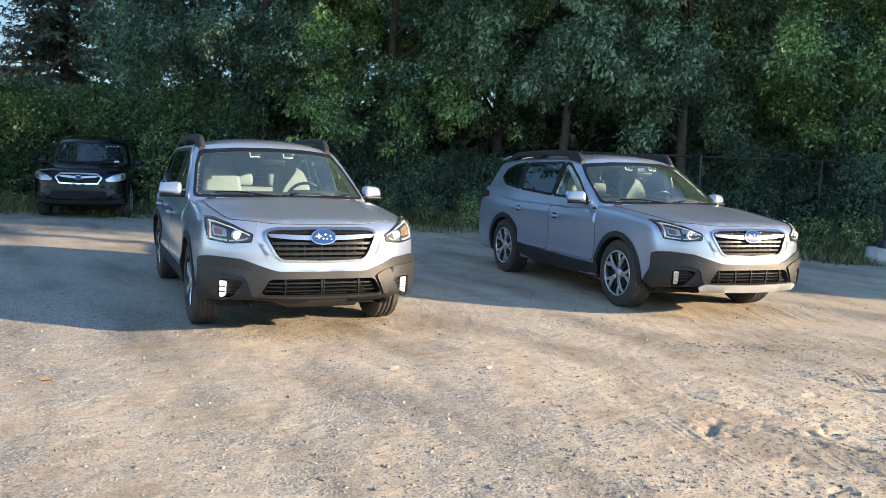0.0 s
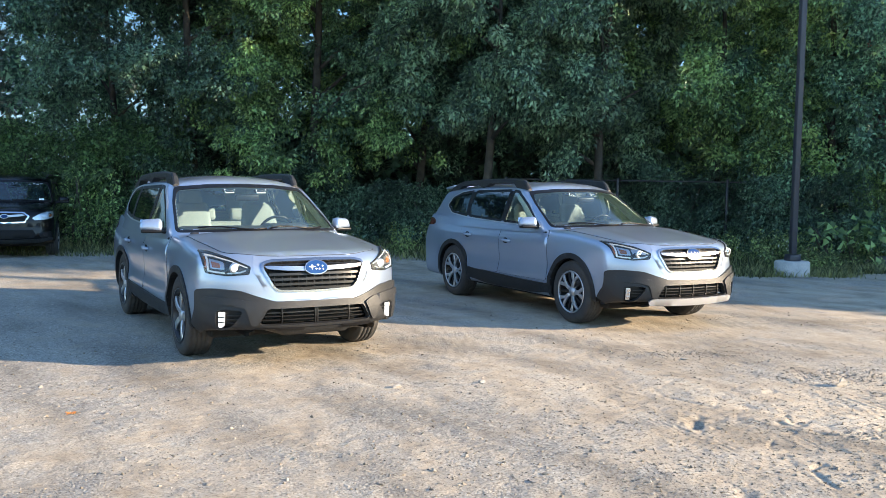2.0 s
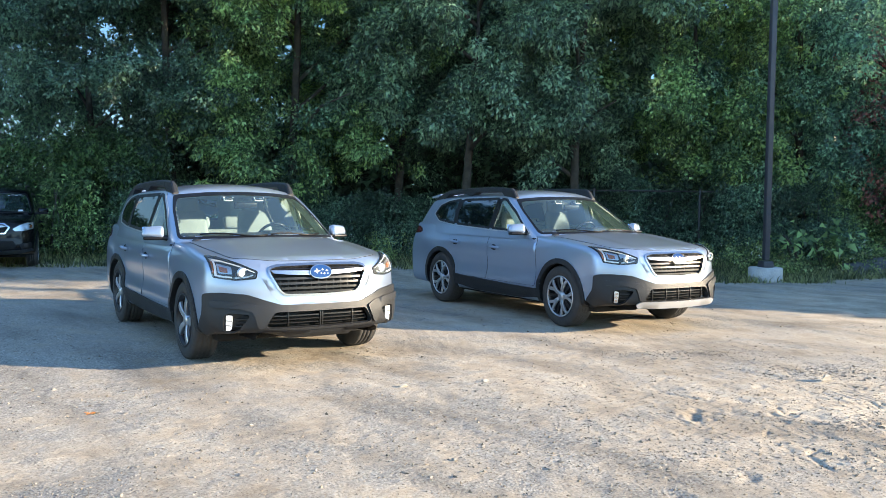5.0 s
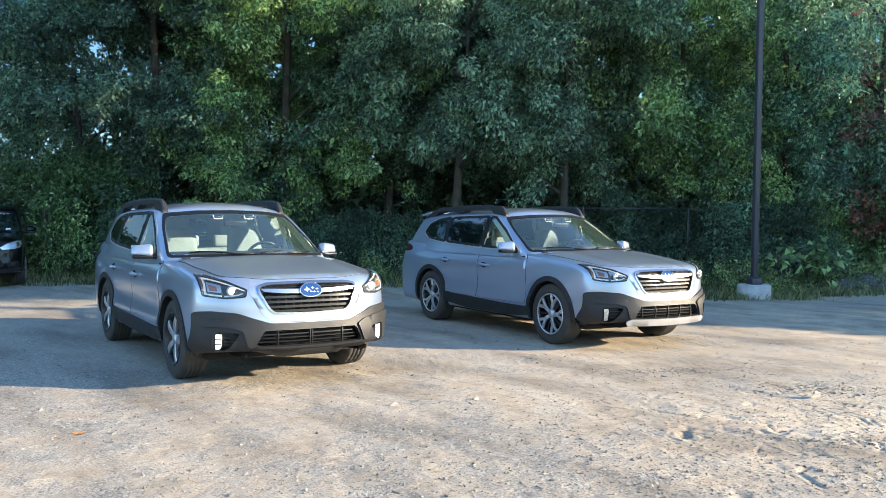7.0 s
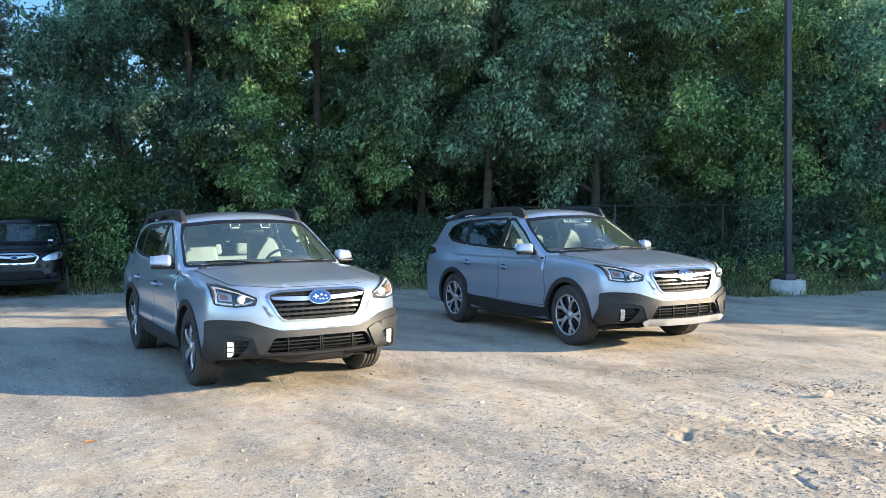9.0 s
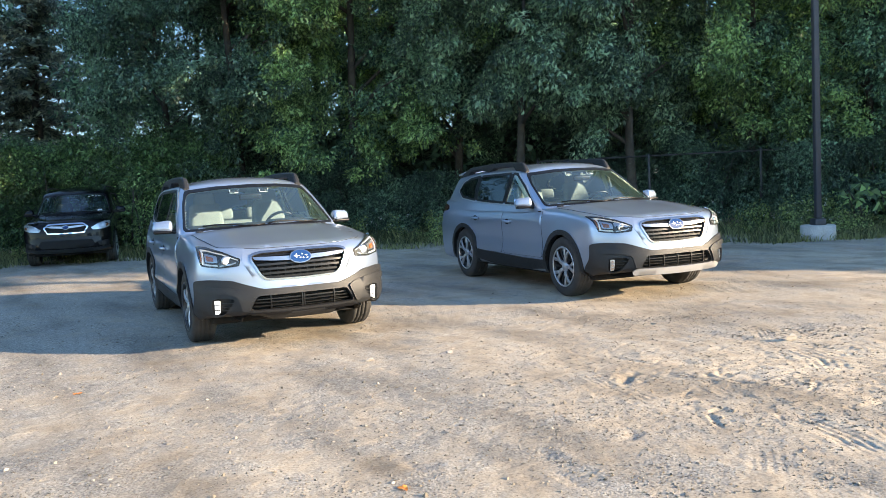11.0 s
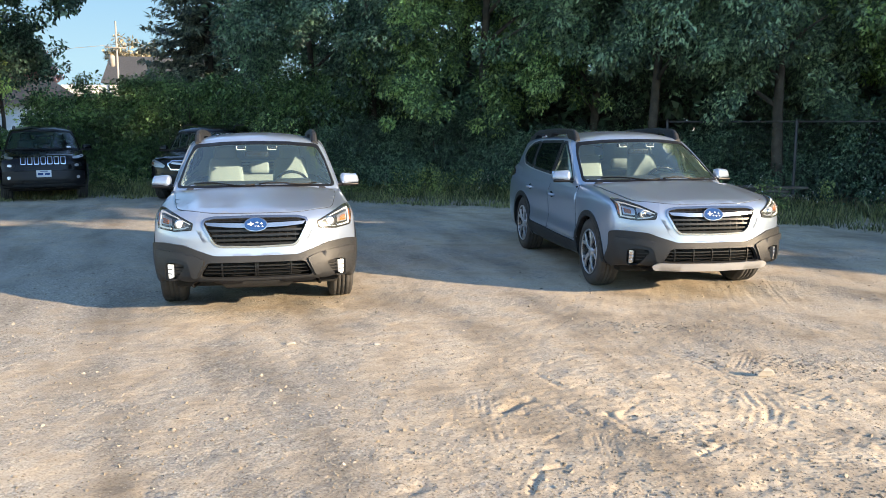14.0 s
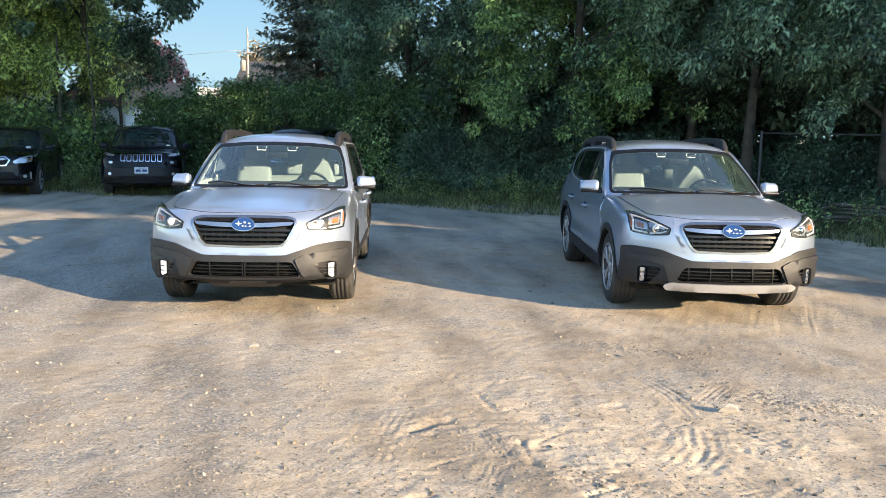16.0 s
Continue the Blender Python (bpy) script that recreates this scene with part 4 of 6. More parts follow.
# ---- the black cars ----
def suv(name, m, label, kind):
    root = thing(name, m, label, "car", "black parked cars")
    if kind == "slotted":
        s = Shape(L=4.62, W=0.92, axles=(0.90, 3.60), tyre=0.365, cowl=(1.15, 1.13), rake=1.5, belt=(1.10, 1.2), glass_w=0.86, lean=0.36, corner=0.30,
                  nose=[(0.2, 0.14), (0.3, 0.06), (0.45, 0.0), (0.6, 0.02), (0.75, 0.05), (0.9, 0.10), (1.05, 0.28)],
                  hood=[(0.0, 0.93), (0.15, 0.99), (0.4, 1.04), (0.8, 1.08), (1.2, 1.12), (3.0, 1.16), (4.62, 1.2)],
                  roof=[(1.7, 1.52), (2.0, 1.62), (2.4, 1.66), (3.0, 1.67), (3.6, 1.65), (4.4, 1.58)])
        win = scaled_windows(BASE_WIN, 0.945, 0.05)
    elif kind == "compact":
        s = Shape(L=4.6, W=0.89, axles=(0.92, 3.56), tyre=0.345, cowl=(1.12, 1.10), rake=1.45, belt=(1.08, 1.16), glass_w=0.85, lean=0.30, corner=0.30,
                  hood=[(0.0, 0.93), (0.12, 0.965), (0.4, 1.01), (0.8, 1.05), (1.2, 1.09), (3.0, 1.14), (4.6, 1.18)],
                  roof=[(1.7, 1.53), (2.0, 1.63), (2.4, 1.68), (3.0, 1.69), (3.6, 1.68), (4.4, 1.62)])
        win = scaled_windows(BASE_WIN, 0.94, 0.02)
    else:
        s = Shape(L=4.45, W=0.89, axles=(0.90, 3.53), tyre=0.345, cowl=(1.12, 1.05), rake=1.7, belt=(1.03, 1.10), glass_w=0.84, lean=0.36, corner=0.34,
                  roof=[(1.7, 1.47), (2.0, 1.55), (2.4, 1.58), (3.0, 1.58), (3.6, 1.55), (4.3, 1.48)])
        win = scaled_windows(BASE_WIN, 0.92, -0.03)
    put = build_car(root, s, win, BLACKP, res=0.072, wheel_style="five", clad_sill=kind != "compact", rails="low", cloth=DASH, detail=False)
    low = s.low

    def fp(name, poly, material, lift=0.006, thick=0.008, label="", holes=(), rounds=0.015, res=0.06, parent=None):
        return put(name, panel(low, "front", poly, holes, lift=lift, thick=thick, res=res, rounds=rounds), material, label, parent)
    if kind == "slotted":
        gr = mirrored([(0.0, 0.985), (0.50, 0.975), (0.53, 0.93), (0.50, 0.835), (0.0, 0.82)])
        grille = fp("grille", gr, BLACKP, 0.006, 0.008)
        for k in range(-3, 4):
            x = k * 0.135
            slot = [(x - 0.050, 0.825), (x + 0.050, 0.825), (x + 0.054, 0.985), (x - 0.054, 0.985)]
            fr = fp("grille_slot", slot, CHROME, 0.016, 0.012, "bright upright grille slot", [grow(slot, -0.013)], parent=grille)
            fp("slot_back", grow(slot, -0.011), GAP, 0.009, 0.002, parent=fr)
        for sd in (-1, 1):
            fp("headlamp", [(sd * a, z) for a, z in ((0.60, 0.975), (0.83, 1.02), (0.85, 0.985), (0.72, 0.945), (0.62, 0.945))], LAMPBG, 0.008, label="slim upper lamp")
            bz = fp("lamp_bezel", [(sd * a, z) for a, z in ((0.56, 0.83), (0.78, 0.85), (0.80, 0.77), (0.60, 0.75))], BLACKPL, 0.006)
            fp("driving_lamp", ellipse(sd * 0.68, 0.80, 0.045, 0.03, 16), LAMPBG, 0.012, rounds=0, parent=bz)
            fp("fog_lamp", ellipse(sd * 0.70, 0.535, 0.035, 0.035, 16), LAMPBG, 0.016, rounds=0)
        bump = fp("bumper", mirrored([(0.0, 0.72), (0.55, 0.71), (0.84, 0.66), (0.85, 0.40), (0.6, 0.30), (0.0, 0.29)]), BLACKPL, 0.010, 0.02, "black plastic bumper")
        fp("bumper_bar", mirrored([(0.0, 0.715), (0.62, 0.70), (0.60, 0.675), (0.0, 0.68)]), BLACKP, 0.03, 0.02, parent=bump)
        fp("lower_grille", mirrored([(0.0, 0.50), (0.52, 0.50), (0.56, 0.42), (0.0, 0.40)]), GAP, 0.013, 0.004, parent=bump)
        fp("bumper_lip", mirrored([(0.0, 0.39), (0.6, 0.40), (0.66, 0.35), (0.0, 0.34)]), CLAD, 0.02, 0.02, parent=bump)
        plate = fp("number_plate", bar(-0.152, 0.152, 0.62, 0.076), PLATE, 0.034, 0.02, "white number plate with plain dark bars", rounds=0.01)
        for x0, x1, z, h in ((-0.12, -0.015, 0.612, 0.026), (0.02, 0.12, 0.612, 0.026), (-0.08, 0.08, 0.672, 0.007)):
            fp("plate_bar", bar(x0, x1, z, h), BADGE, 0.0365, 0.002, rounds=0, parent=plate)
    else:
        hatch = kind == "hatch"
        gr = mirrored([(0.0, 0.90), (0.34, 0.895), (0.43, 0.83), (0.36, 0.715), (0.0, 0.705)])
        grille = fp("grille", gr, GAP, 0.004, 0.006)
        fp("grille_frame", grow(gr, 0.014), CHROME, 0.014, 0.018, "bright grille frame", [grow(gr, -0.012)], parent=grille)
        fp("grille_wing", mirrored([(0.0, 0.845), (0.30, 0.865), (0.38, 0.85), (0.30, 0.83), (0.0, 0.805)]), SATIN, 0.02, 0.015, parent=grille)
        fp("badge", ellipse(0, 0.825, 0.07, 0.038, 18), SATIN, 0.028, 0.02, rounds=0, parent=grille)
        fp("badge_field", ellipse(0, 0.825, 0.06, 0.030, 18), BADGE, 0.031, 0.004, rounds=0, parent=grille)
        for z in (0.775, 0.745):
            fp("grille_slat", bar(-0.34, 0.34, z, 0.005), BLACKPL, 0.012, 0.01, rounds=0, parent=grille)
        for sd in (-1, 1):
            hp = [(sd * a, z) for a, z in ((0.49, 0.80), (0.53, 0.755), (0.74, 0.765), (0.84, 0.80), (0.85, 0.92), (0.76, 0.915), (0.60, 0.865))]
            lamp = fp("headlamp", hp, LAMPBG, 0.006, 0.006, "clear headlamp")
            fp("headlamp_lens", grow(hp, 0.004), LENS, 0.018, 0.012, parent=lamp).visible_shadow = False
            fp("side_marker", [(sd * a, z) for a, z in ((0.78, 0.81), (0.82, 0.82), (0.83, 0.87), (0.79, 0.865))], AMBER, 0.010, parent=lamp)
            pod = fp("lamp_recess", [(sd * a, z) for a, z in ((0.60, 0.50), (0.82, 0.53), (0.83, 0.41), (0.64, 0.40))], BLACKPL, 0.008)
            fp("fog_lamp", ellipse(sd * 0.72, 0.465, 0.036, 0.036, 16), LAMPBG if hatch else ALLOYD, 0.016, rounds=0, parent=pod)
            if hatch:
                fp("lamp_trim", [(sd * a, z) for a, z in ((0.80, 0.56), (0.83, 0.56), (0.83, 0.40), (0.81, 0.40))], SATIN, 0.02, parent=pod)
        fp("lower_grille", mirrored([(0.0, 0.56), (0.50, 0.56), (0.56, 0.46), (0.5, 0.40), (0.0, 0.39)]), GAP, 0.006)
        fp("bumper_lip", mirrored([(0.0, 0.37), (0.6, 0.38), (0.84, 0.41), (0.84, 0.36), (0.6, 0.31), (0.0, 0.30)]), CLAD, 0.014, 0.02)
        fp("bumper_fold", mirrored([(0.0, 0.655), (0.50, 0.65), (0.84, 0.60), (0.84, 0.585), (0.50, 0.625), (0.0, 0.63)]), BLACKP, 0.018, 0.02)
    # windscreen stickers
    g = s.green
    sx = 0.52
    put("sticker", panel(g, "front", bar(sx, sx + 0.09, s.cowl[1] + 0.04, 0.022), lift=0.006, thick=0.002, res=0.05, rounds=0), WHITE, "small pale inspection sticker")
    if kind == "compact":
        for k in range(4):
            x, z = 0.30 + k * 0.07, s.cowl[1] + 0.36 + 0.012 * (k % 2)
            put("screen_mark", panel(g, "front", bar(x, x + 0.045, z, 0.006), lift=0.006, thick=0.002, res=0.05, rounds=0), WHITE, "white pen stroke on the windscreen")
    return root


suv("suv", pose(-7.35, 17.2, 0, 0, 0, 14), "black compact suv with bright grille frame, parked on the grass edge", "compact")
suv("suv", pose(-10.5, 16.6, 0, 0, 0, 37), "black suv with seven upright bright grille slots and roof rails", "slotted")
suv("hatchback", pose(-13.2, 14.75, 0, 0, 0, 35), "black hatchback with plastic cladding and bright grille bar", "hatch")

# ---- ground ----
def ground_mat():
    """Packed dirt with grey gravel drifts: broad patches, pebbles, grains."""
    m = bpy.data.materials.new("gravel_dirt")
    m.use_nodes = True
    nt = m.node_tree
    L = nt.links.new
    b = nt.nodes["Principled BSDF"]
    b.inputs["Roughness"].default_value, b.inputs["Specular IOR Level"].default_value = 0.95, 0.15
    tc = nt.nodes.new("ShaderNodeTexCoord")

    def tex(kind, scale, detail=4):
        n = nt.nodes.new(kind)
        n.inputs["Scale"].default_value = scale
        if kind == "ShaderNodeTexNoise":
            n.inputs["Detail"].default_value = detail
        L(tc.outputs["Object"], n.inputs["Vector"])
        return n

    def ramp(src, stops):
        r = nt.nodes.new("ShaderNodeValToRGB")
        while len(r.color_ramp.elements) < len(stops):
            r.color_ramp.elements.new(0.5)
        for e, (p, c) in zip(r.color_ramp.elements, stops):
            e.position, e.color = p, (*c, 1)
        L(src, r.inputs[0])
        return r.outputs[0]

    def mix(f, a, bb, mode="MIX"):
        n = nt.nodes.new("ShaderNodeMix")
        n.data_type, n.blend_type = "RGBA", mode
        if isinstance(f, float):
            n.inputs[0].default_value = f
        else:
            L(f, n.inputs[0])
        L(a, n.inputs[6])
        L(bb, n.inputs[7])
        return n.outputs[2]
    broad, mid, fine = tex("ShaderNodeTexNoise", 0.35, 6), tex("ShaderNodeTexNoise", 2.6, 6), tex("ShaderNodeTexNoise", 60, 6)
    dirt = ramp(mid.outputs[0], [(0.32, (0.30, 0.253, 0.192)), (0.54, (0.435, 0.368, 0.278)), (0.72, (0.52, 0.452, 0.348))])
    grav = ramp(fine.outputs[0], [(0.3, (0.193, 0.172, 0.142)), (0.5, (0.302, 0.272, 0.222)), (0.72, (0.43, 0.395, 0.334))])
    vor = tex("ShaderNodeTexVoronoi", 42)
    peb = ramp(vor.outputs["Color"], [(0.0, (0.17, 0.162, 0.146)), (0.6, (0.29, 0.272, 0.238)), (1.0, (0.45, 0.43, 0.38))])
    grav = mix(0.5, grav, peb)
    add = nt.nodes.new("ShaderNodeMath")
    add.operation = "ADD"
    L(broad.outputs[0], add.inputs[0])
    L(mid.outputs[0], add.inputs[1])
    # more loose gravel towards the west and south of the lot
    sep, lean, half = nt.nodes.new("ShaderNodeSeparateXYZ"), nt.nodes.new("ShaderNodeMapRange"), nt.nodes.new("ShaderNodeMath")
    L(tc.outputs["Object"], sep.inputs[0])
    lean.inputs[1].default_value, lean.inputs[2].default_value, lean.inputs[3].default_value, lean.inputs[4].default_value = -3.0, 3.0, 0.085, 0.0
    L(sep.outputs["X"], lean.inputs[0])
    half.operation = "MULTIPLY_ADD"
    half.inputs[1].default_value = 0.5
    L(add.outputs[0], half.inputs[0])
    L(lean.outputs[0], half.inputs[2])
    mask = ramp(half.outputs[0], [(0.48, (0, 0, 0)), (0.61, (1, 1, 1))])
    col = mix(mask, dirt, grav)
    grains = ramp(fine.outputs[0], [(0.3, (0.70, 0.68, 0.66)), (0.45, (0.97, 0.97, 0.97)), (0.7, (1.12, 1.12, 1.12))])
    col = mix(1.0, col, grains, "MULTIPLY")
    # broad driven-over streaks
    mp, st = nt.nodes.new("ShaderNodeMapping"), nt.nodes.new("ShaderNodeTexNoise")
    mp.vector_type = "TEXTURE"
    mp.inputs["Rotation"].default_value = (0, 0, radians(30))
    mp.inputs["Scale"].default_value = (0.55, 2.0, 1)
    st.inputs["Scale"].default_value, st.inputs["Detail"].default_value = 1.0, 7
    L(tc.outputs["Object"], mp.inputs[0])
    L(mp.outputs[0], st.inputs["Vector"])
    col = mix(1.0, col, ramp(st.outputs[0], [(0.34, (0.72, 0.715, 0.71)), (0.5, (1, 1, 1)), (0.64, (1.16, 1.15, 1.13))]), "MULTIPLY")
    speck = tex("ShaderNodeTexVoronoi", 105)
    col = mix(1.0, col, ramp(speck.outputs["Color"], [(0.0, (0.72, 0.70, 0.68)), (0.22, (0.86, 0.85, 0.84)), (0.34, (1, 1, 1)), (0.8, (1.02, 1.02, 1.02)), (1.0, (1.14, 1.14, 1.14))]), "MULTIPLY")
    grit = tex("ShaderNodeTexNoise", 190, 3)
    col = mix(1.0, col, ramp(grit.outputs[0], [(0.3, (0.86, 0.86, 0.86)), (0.5, (1, 1, 1)), (0.7, (1.06, 1.06, 1.06))]), "MULTIPLY")
    L(col, b.inputs["Base Color"])
    v2, hsum = tex("ShaderNodeTexVoronoi", 65), nt.nodes.new("ShaderNodeMath")
    hsum.operation = "MULTIPLY_ADD"
    hsum.inputs[1].default_value = -0.6
    L(v2.outputs["Distance"], hsum.inputs[0])
    L(fine.outputs[0], hsum.inputs[2])
    bp = nt.nodes.new("ShaderNodeBump")
    bp.inputs["Distance"].default_value = 0.009
    rough = nt.nodes.new("ShaderNodeMapRange")
    rough.inputs[3].default_value, rough.inputs[4].default_value = 0.13, 0.52
    L(mask, rough.inputs[0])
    L(rough.outputs[0], bp.inputs["Strength"])
    L(hsum.outputs[0], bp.inputs["Height"])
    # coarser lumps under the fine grit
    lump, b2 = tex("ShaderNodeTexNoise", 17, 5), nt.nodes.new("ShaderNodeBump")
    b2.inputs["Strength"].default_value, b2.inputs["Distance"].default_value = 0.22, 0.022
    L(lump.outputs[0], b2.inputs["Height"])
    L(bp.outputs[0], b2.inputs["Normal"])
    L(b2.outputs[0], b.inputs["Normal"])
    return m


SOIL = ground_mat()


def axis_points(parts, far):
    """Grid lines: stretches of (from, to, step), then ever wider steps out to the horizon on both sides."""
    pts = [v for lo, hi, step in parts for v in np.arange(lo, hi - step / 2, step)]
    step, a, b = parts[0][2], parts[0][0], parts[-1][1]
    left, right = [], [b]
    while b < far:
        step *= 1.2
        b += step
        a -= step
        left.append(a)
        right.append(b)
    return np.array(left[::-1] + pts + right)


def fractal(x, y, scale, octaves=3, seed=0.0):
    return np.array([noise.fractal(Vector((a * scale, b * scale, seed)), 0.9, 2.0, octaves) for a, b in zip(x, y)])


gx = axis_points([(-3.8, 1.15, 0.025), (1.15, 3.8, 0.013), (3.8, 5.2, 0.025)], 2500)
gy = axis_points([(2.75, 3.5, 0.025), (3.5, 6.45, 0.013), (6.45, 7.6, 0.025)], 2500)
X, Y = np.meshgrid(gx, gy)
xf, yf = X.ravel(), Y.ravel()
Z = np.zeros(len(xf))
near = np.clip(1 - np.hypot(np.maximum(np.abs(xf - 0.5) - 9, 0), np.maximum(np.abs(yf - 7) - 8, 0)) / 6, 0, 1)
idx = np.where(near > 0)[0]
Z[idx] = near[idx] * (0.014 * fractal(xf[idx], yf[idx], 0.9, 3) + 0.004 * fractal(xf[idx], yf[idx], 11.0, 3, 5.0))
# churned, dug-over patch
churn = np.exp(-(((xf - 2.4) / 1.5) ** 2 + ((yf - 4.9) / 1.15) ** 2) ** 1.5)
ci = np.where(churn > 0.04)[0]
Z[ci] += churn[ci] * (0.008 * fractal(xf[ci], yf[ci], 2.4, 3, 9.0) + 0.0036 * fractal(xf[ci] * 0.7 + yf[ci] * 0.5, yf[ci] * 0.9 - xf[ci] * 0.3, 13.0, 4, 2.0) + 0.0013 * fractal(xf[ci], yf[ci], 34.0, 2, 7.0))
# ruts and scrapes dug by spinning tyres
rr = random.Random(12)
for i in range(70):
    cx, cy = rr.gauss(2.4, 0.95), rr.gauss(4.85, 0.65)
    ang = rr.choice((0.9, 1.4, 1.9, 2.3)) + rr.gauss(0, 0.25)
    hl, hw, dep = rr.uniform(0.04, 0.26), rr.uniform(0.012, 0.022), rr.uniform(0.001, 0.003)
    k = np.where((np.abs(xf - cx) < 0.7) & (np.abs(yf - cy) < 0.7))[0]
    u = (xf[k] - cx) * math.cos(ang) + (yf[k] - cy) * math.sin(ang)
    w = -(xf[k] - cx) * math.sin(ang) + (yf[k] - cy) * math.cos(ang) + 0.25 * u * u
    along = np.exp(-(u / hl) ** 4)
    Z[k] += along * dep * (-np.exp(-(w / hw) ** 2) + 0.4 * np.exp(-((w - 1.9 * hw) / (0.8 * hw)) ** 2))
# dug-out holes with a thrown-up rim (x, y, length, width, angle, depth)
for cx, cy, hl, hw, ang, dep in [(1.57, 4.80, 0.11, 0.05, 10, 0.05), (1.67, 4.99, 0.06, 0.035, 0, 0.03), (2.27, 4.80, 0.06, 0.035, 20, 0.03), (3.10, 5.02, 0.09, 0.035, 25, 0.025),
                                 (2.54, 5.67, 0.10, 0.035, -15, 0.02), (2.9, 3.9, 0.14, 0.05, -30, 0.025), (1.3, 3.55, 0.07, 0.05, 0, 0.025), (2.38, 3.76, 0.12, 0.05, -60, 0.025)]:
    k = np.where((np.abs(xf - cx) < 0.5) & (np.abs(yf - cy) < 0.5))[0]
    ca, sa = math.cos(radians(ang + 62)), math.sin(radians(ang + 62))
    u, w = (xf[k] - cx) * ca + (yf[k] - cy) * sa, -(xf[k] - cx) * sa + (yf[k] - cy) * ca
    rag = np.clip(1 + 0.85 * fractal(xf[k], yf[k], 11.0, 3, 8.0), 0.35, 3)
    d = np.sqrt((u / hl) ** 2 + (w / hw) ** 2) * rag
    Z[k] += 0.46 * dep * (-np.exp(-d ** 2) + 0.10 * np.exp(-((d - 1.7) / 0.5) ** 2))


def tread(points, hw, dep, pitch):
    """Press a tyre print along a line: ribs across, grooves along."""
    p = np.array(points, float)
    box = (p.min(0) - 0.3, p.max(0) + 0.3)
    k = np.where((xf > box[0][0]) & (xf < box[1][0]) & (yf > box[0][1]) & (yf < box[1][1]))[0]
    q = np.stack([xf[k], yf[k]], 1)
    best, side, along = np.full(len(k), 9.0), np.zeros(len(k)), np.zeros(len(k))
    total, done = np.linalg.norm(np.diff(p, axis=0), axis=1).sum(), 0.0
    for a, b in zip(p, p[1:]):
        ln = np.linalg.norm(b - a)
        e = (b - a) / ln
        s = np.clip((q - a) @ e, 0, ln)
        r = q - a - s[:, None] * e
        d = np.linalg.norm(r, axis=1)
        m = d < best
        best[m], side[m], along[m] = d[m], (r[m, 0] * -e[1] + r[m, 1] * e[0]), done + s[m]
        done += ln
    fade = np.clip(along / 0.12, 0, 1) * np.clip((total - along) / 0.12, 0, 1)
    fade = fade * np.clip(0.75 + 0.9 * fractal(xf[k], yf[k], 3.0, 2, 6.0), 0.4, 1.2)
    band = np.exp(-(side / hw) ** 6) * (best < hw * 2)
    ribs = 0.5 + 0.5 * np.sin(along * 2 * math.pi / pitch + 9 * np.abs(side))
    grooves = np.cos(side * 2 * math.pi / (hw * 0.5))
    rim = np.exp(-((np.abs(side) - hw * 1.2) / (hw * 0.22)) ** 2) * (best < hw * 2)
    Z[k] += fade * dep * (-band * (0.35 + 0.35 * ribs + 0.5 * grooves) + 0.35 * rim)


# prints beside the wagons
for pts, hw, dep, pitch in [
        ([(-1.36, 7.06), (-0.74, 6.47), (-0.26, 5.86), (0.08, 5.34)], 0.10, 0.006, 0.055), ([(-0.54, 7.47), (-0.15, 7.25), (0.53, 6.63)], 0.10, 0.006, 0.055), ([(-0.93, 5.93), (-0.43, 5.11)], 0.09, 0.007, 0.06),
        ([(3.2, 5.66), (3.52, 5.36), (3.75, 5.3)], 0.10, 0.007, 0.06), ([(3.78, 9.17), (3.81, 8.42)], 0.1, 0.008, 0.06),
        ([(-0.74, 4.72), (-0.81, 4.4), (-0.78, 4.1)], 0.09, 0.007, 0.055)]:
    tread(pts, hw, dep * 1.2, pitch)
# prints across the lot
for pts, hw, dep, pitch in [
        ([(2.3, 3.75), (2.41, 3.3), (2.42, 3.0)], 0.10, 0.009, 0.07), ([(2.75, 3.6), (2.7, 3.2), (2.6, 2.9)], 0.10, 0.009, 0.07), ([(1.95, 3.2), (1.8, 2.8)], 0.10, 0.008, 0.065),
        ([(0.7, 3.4), (0.95, 2.8)], 0.10, 0.009, 0.06), ([(0.2, 3.9), (0.05, 3.4), (0.3, 2.9)], 0.09, 0.008, 0.06), ([(-0.2, 5.1), (-0.05, 4.55), (0.3, 4.1)], 0.10, 0.006, 0.06),
        ([(4.3, 6.3), (3.6, 6.15), (3.2, 6.35)], 0.10, 0.010, 0.06), ([(2.5, 4.5), (3.2, 4.3), (3.9, 4.45)], 0.10, 0.008, 0.065)]:
    tread(pts, hw, dep * 1.2, pitch)
# prints in the churned patch
for pts, hw, dep, pitch in [
        ([(1.37, 5.08), (1.47, 4.62), (1.60, 4.18)], 0.10, 0.011, 0.05), ([(2.12, 4.52), (2.16, 4.25), (2.21, 3.98)], 0.075, 0.014, 0.05), ([(3.05, 5.50), (3.12, 5.12), (3.04, 4.78)], 0.13, 0.013, 0.05),
        ([(2.52, 6.42), (2.84, 6.05), (3.03, 5.64)], 0.10, 0.012, 0.05), ([(3.17, 6.45), (3.10, 6.15), (3.02, 5.86)], 0.08, 0.010, 0.05), ([(3.15, 4.85), (3.32, 4.66), (3.52, 4.50)], 0.09, 0.014, 0.05),
        ([(1.85, 5.02), (2.02, 4.76), (2.21, 4.48)], 0.07, 0.010, 0.05), ([(3.4, 4.0), (3.75, 3.6), (3.9, 3.1)], 0.1, 0.0055, 0.06)]:
    tread(pts, hw, dep * 0.52, pitch)


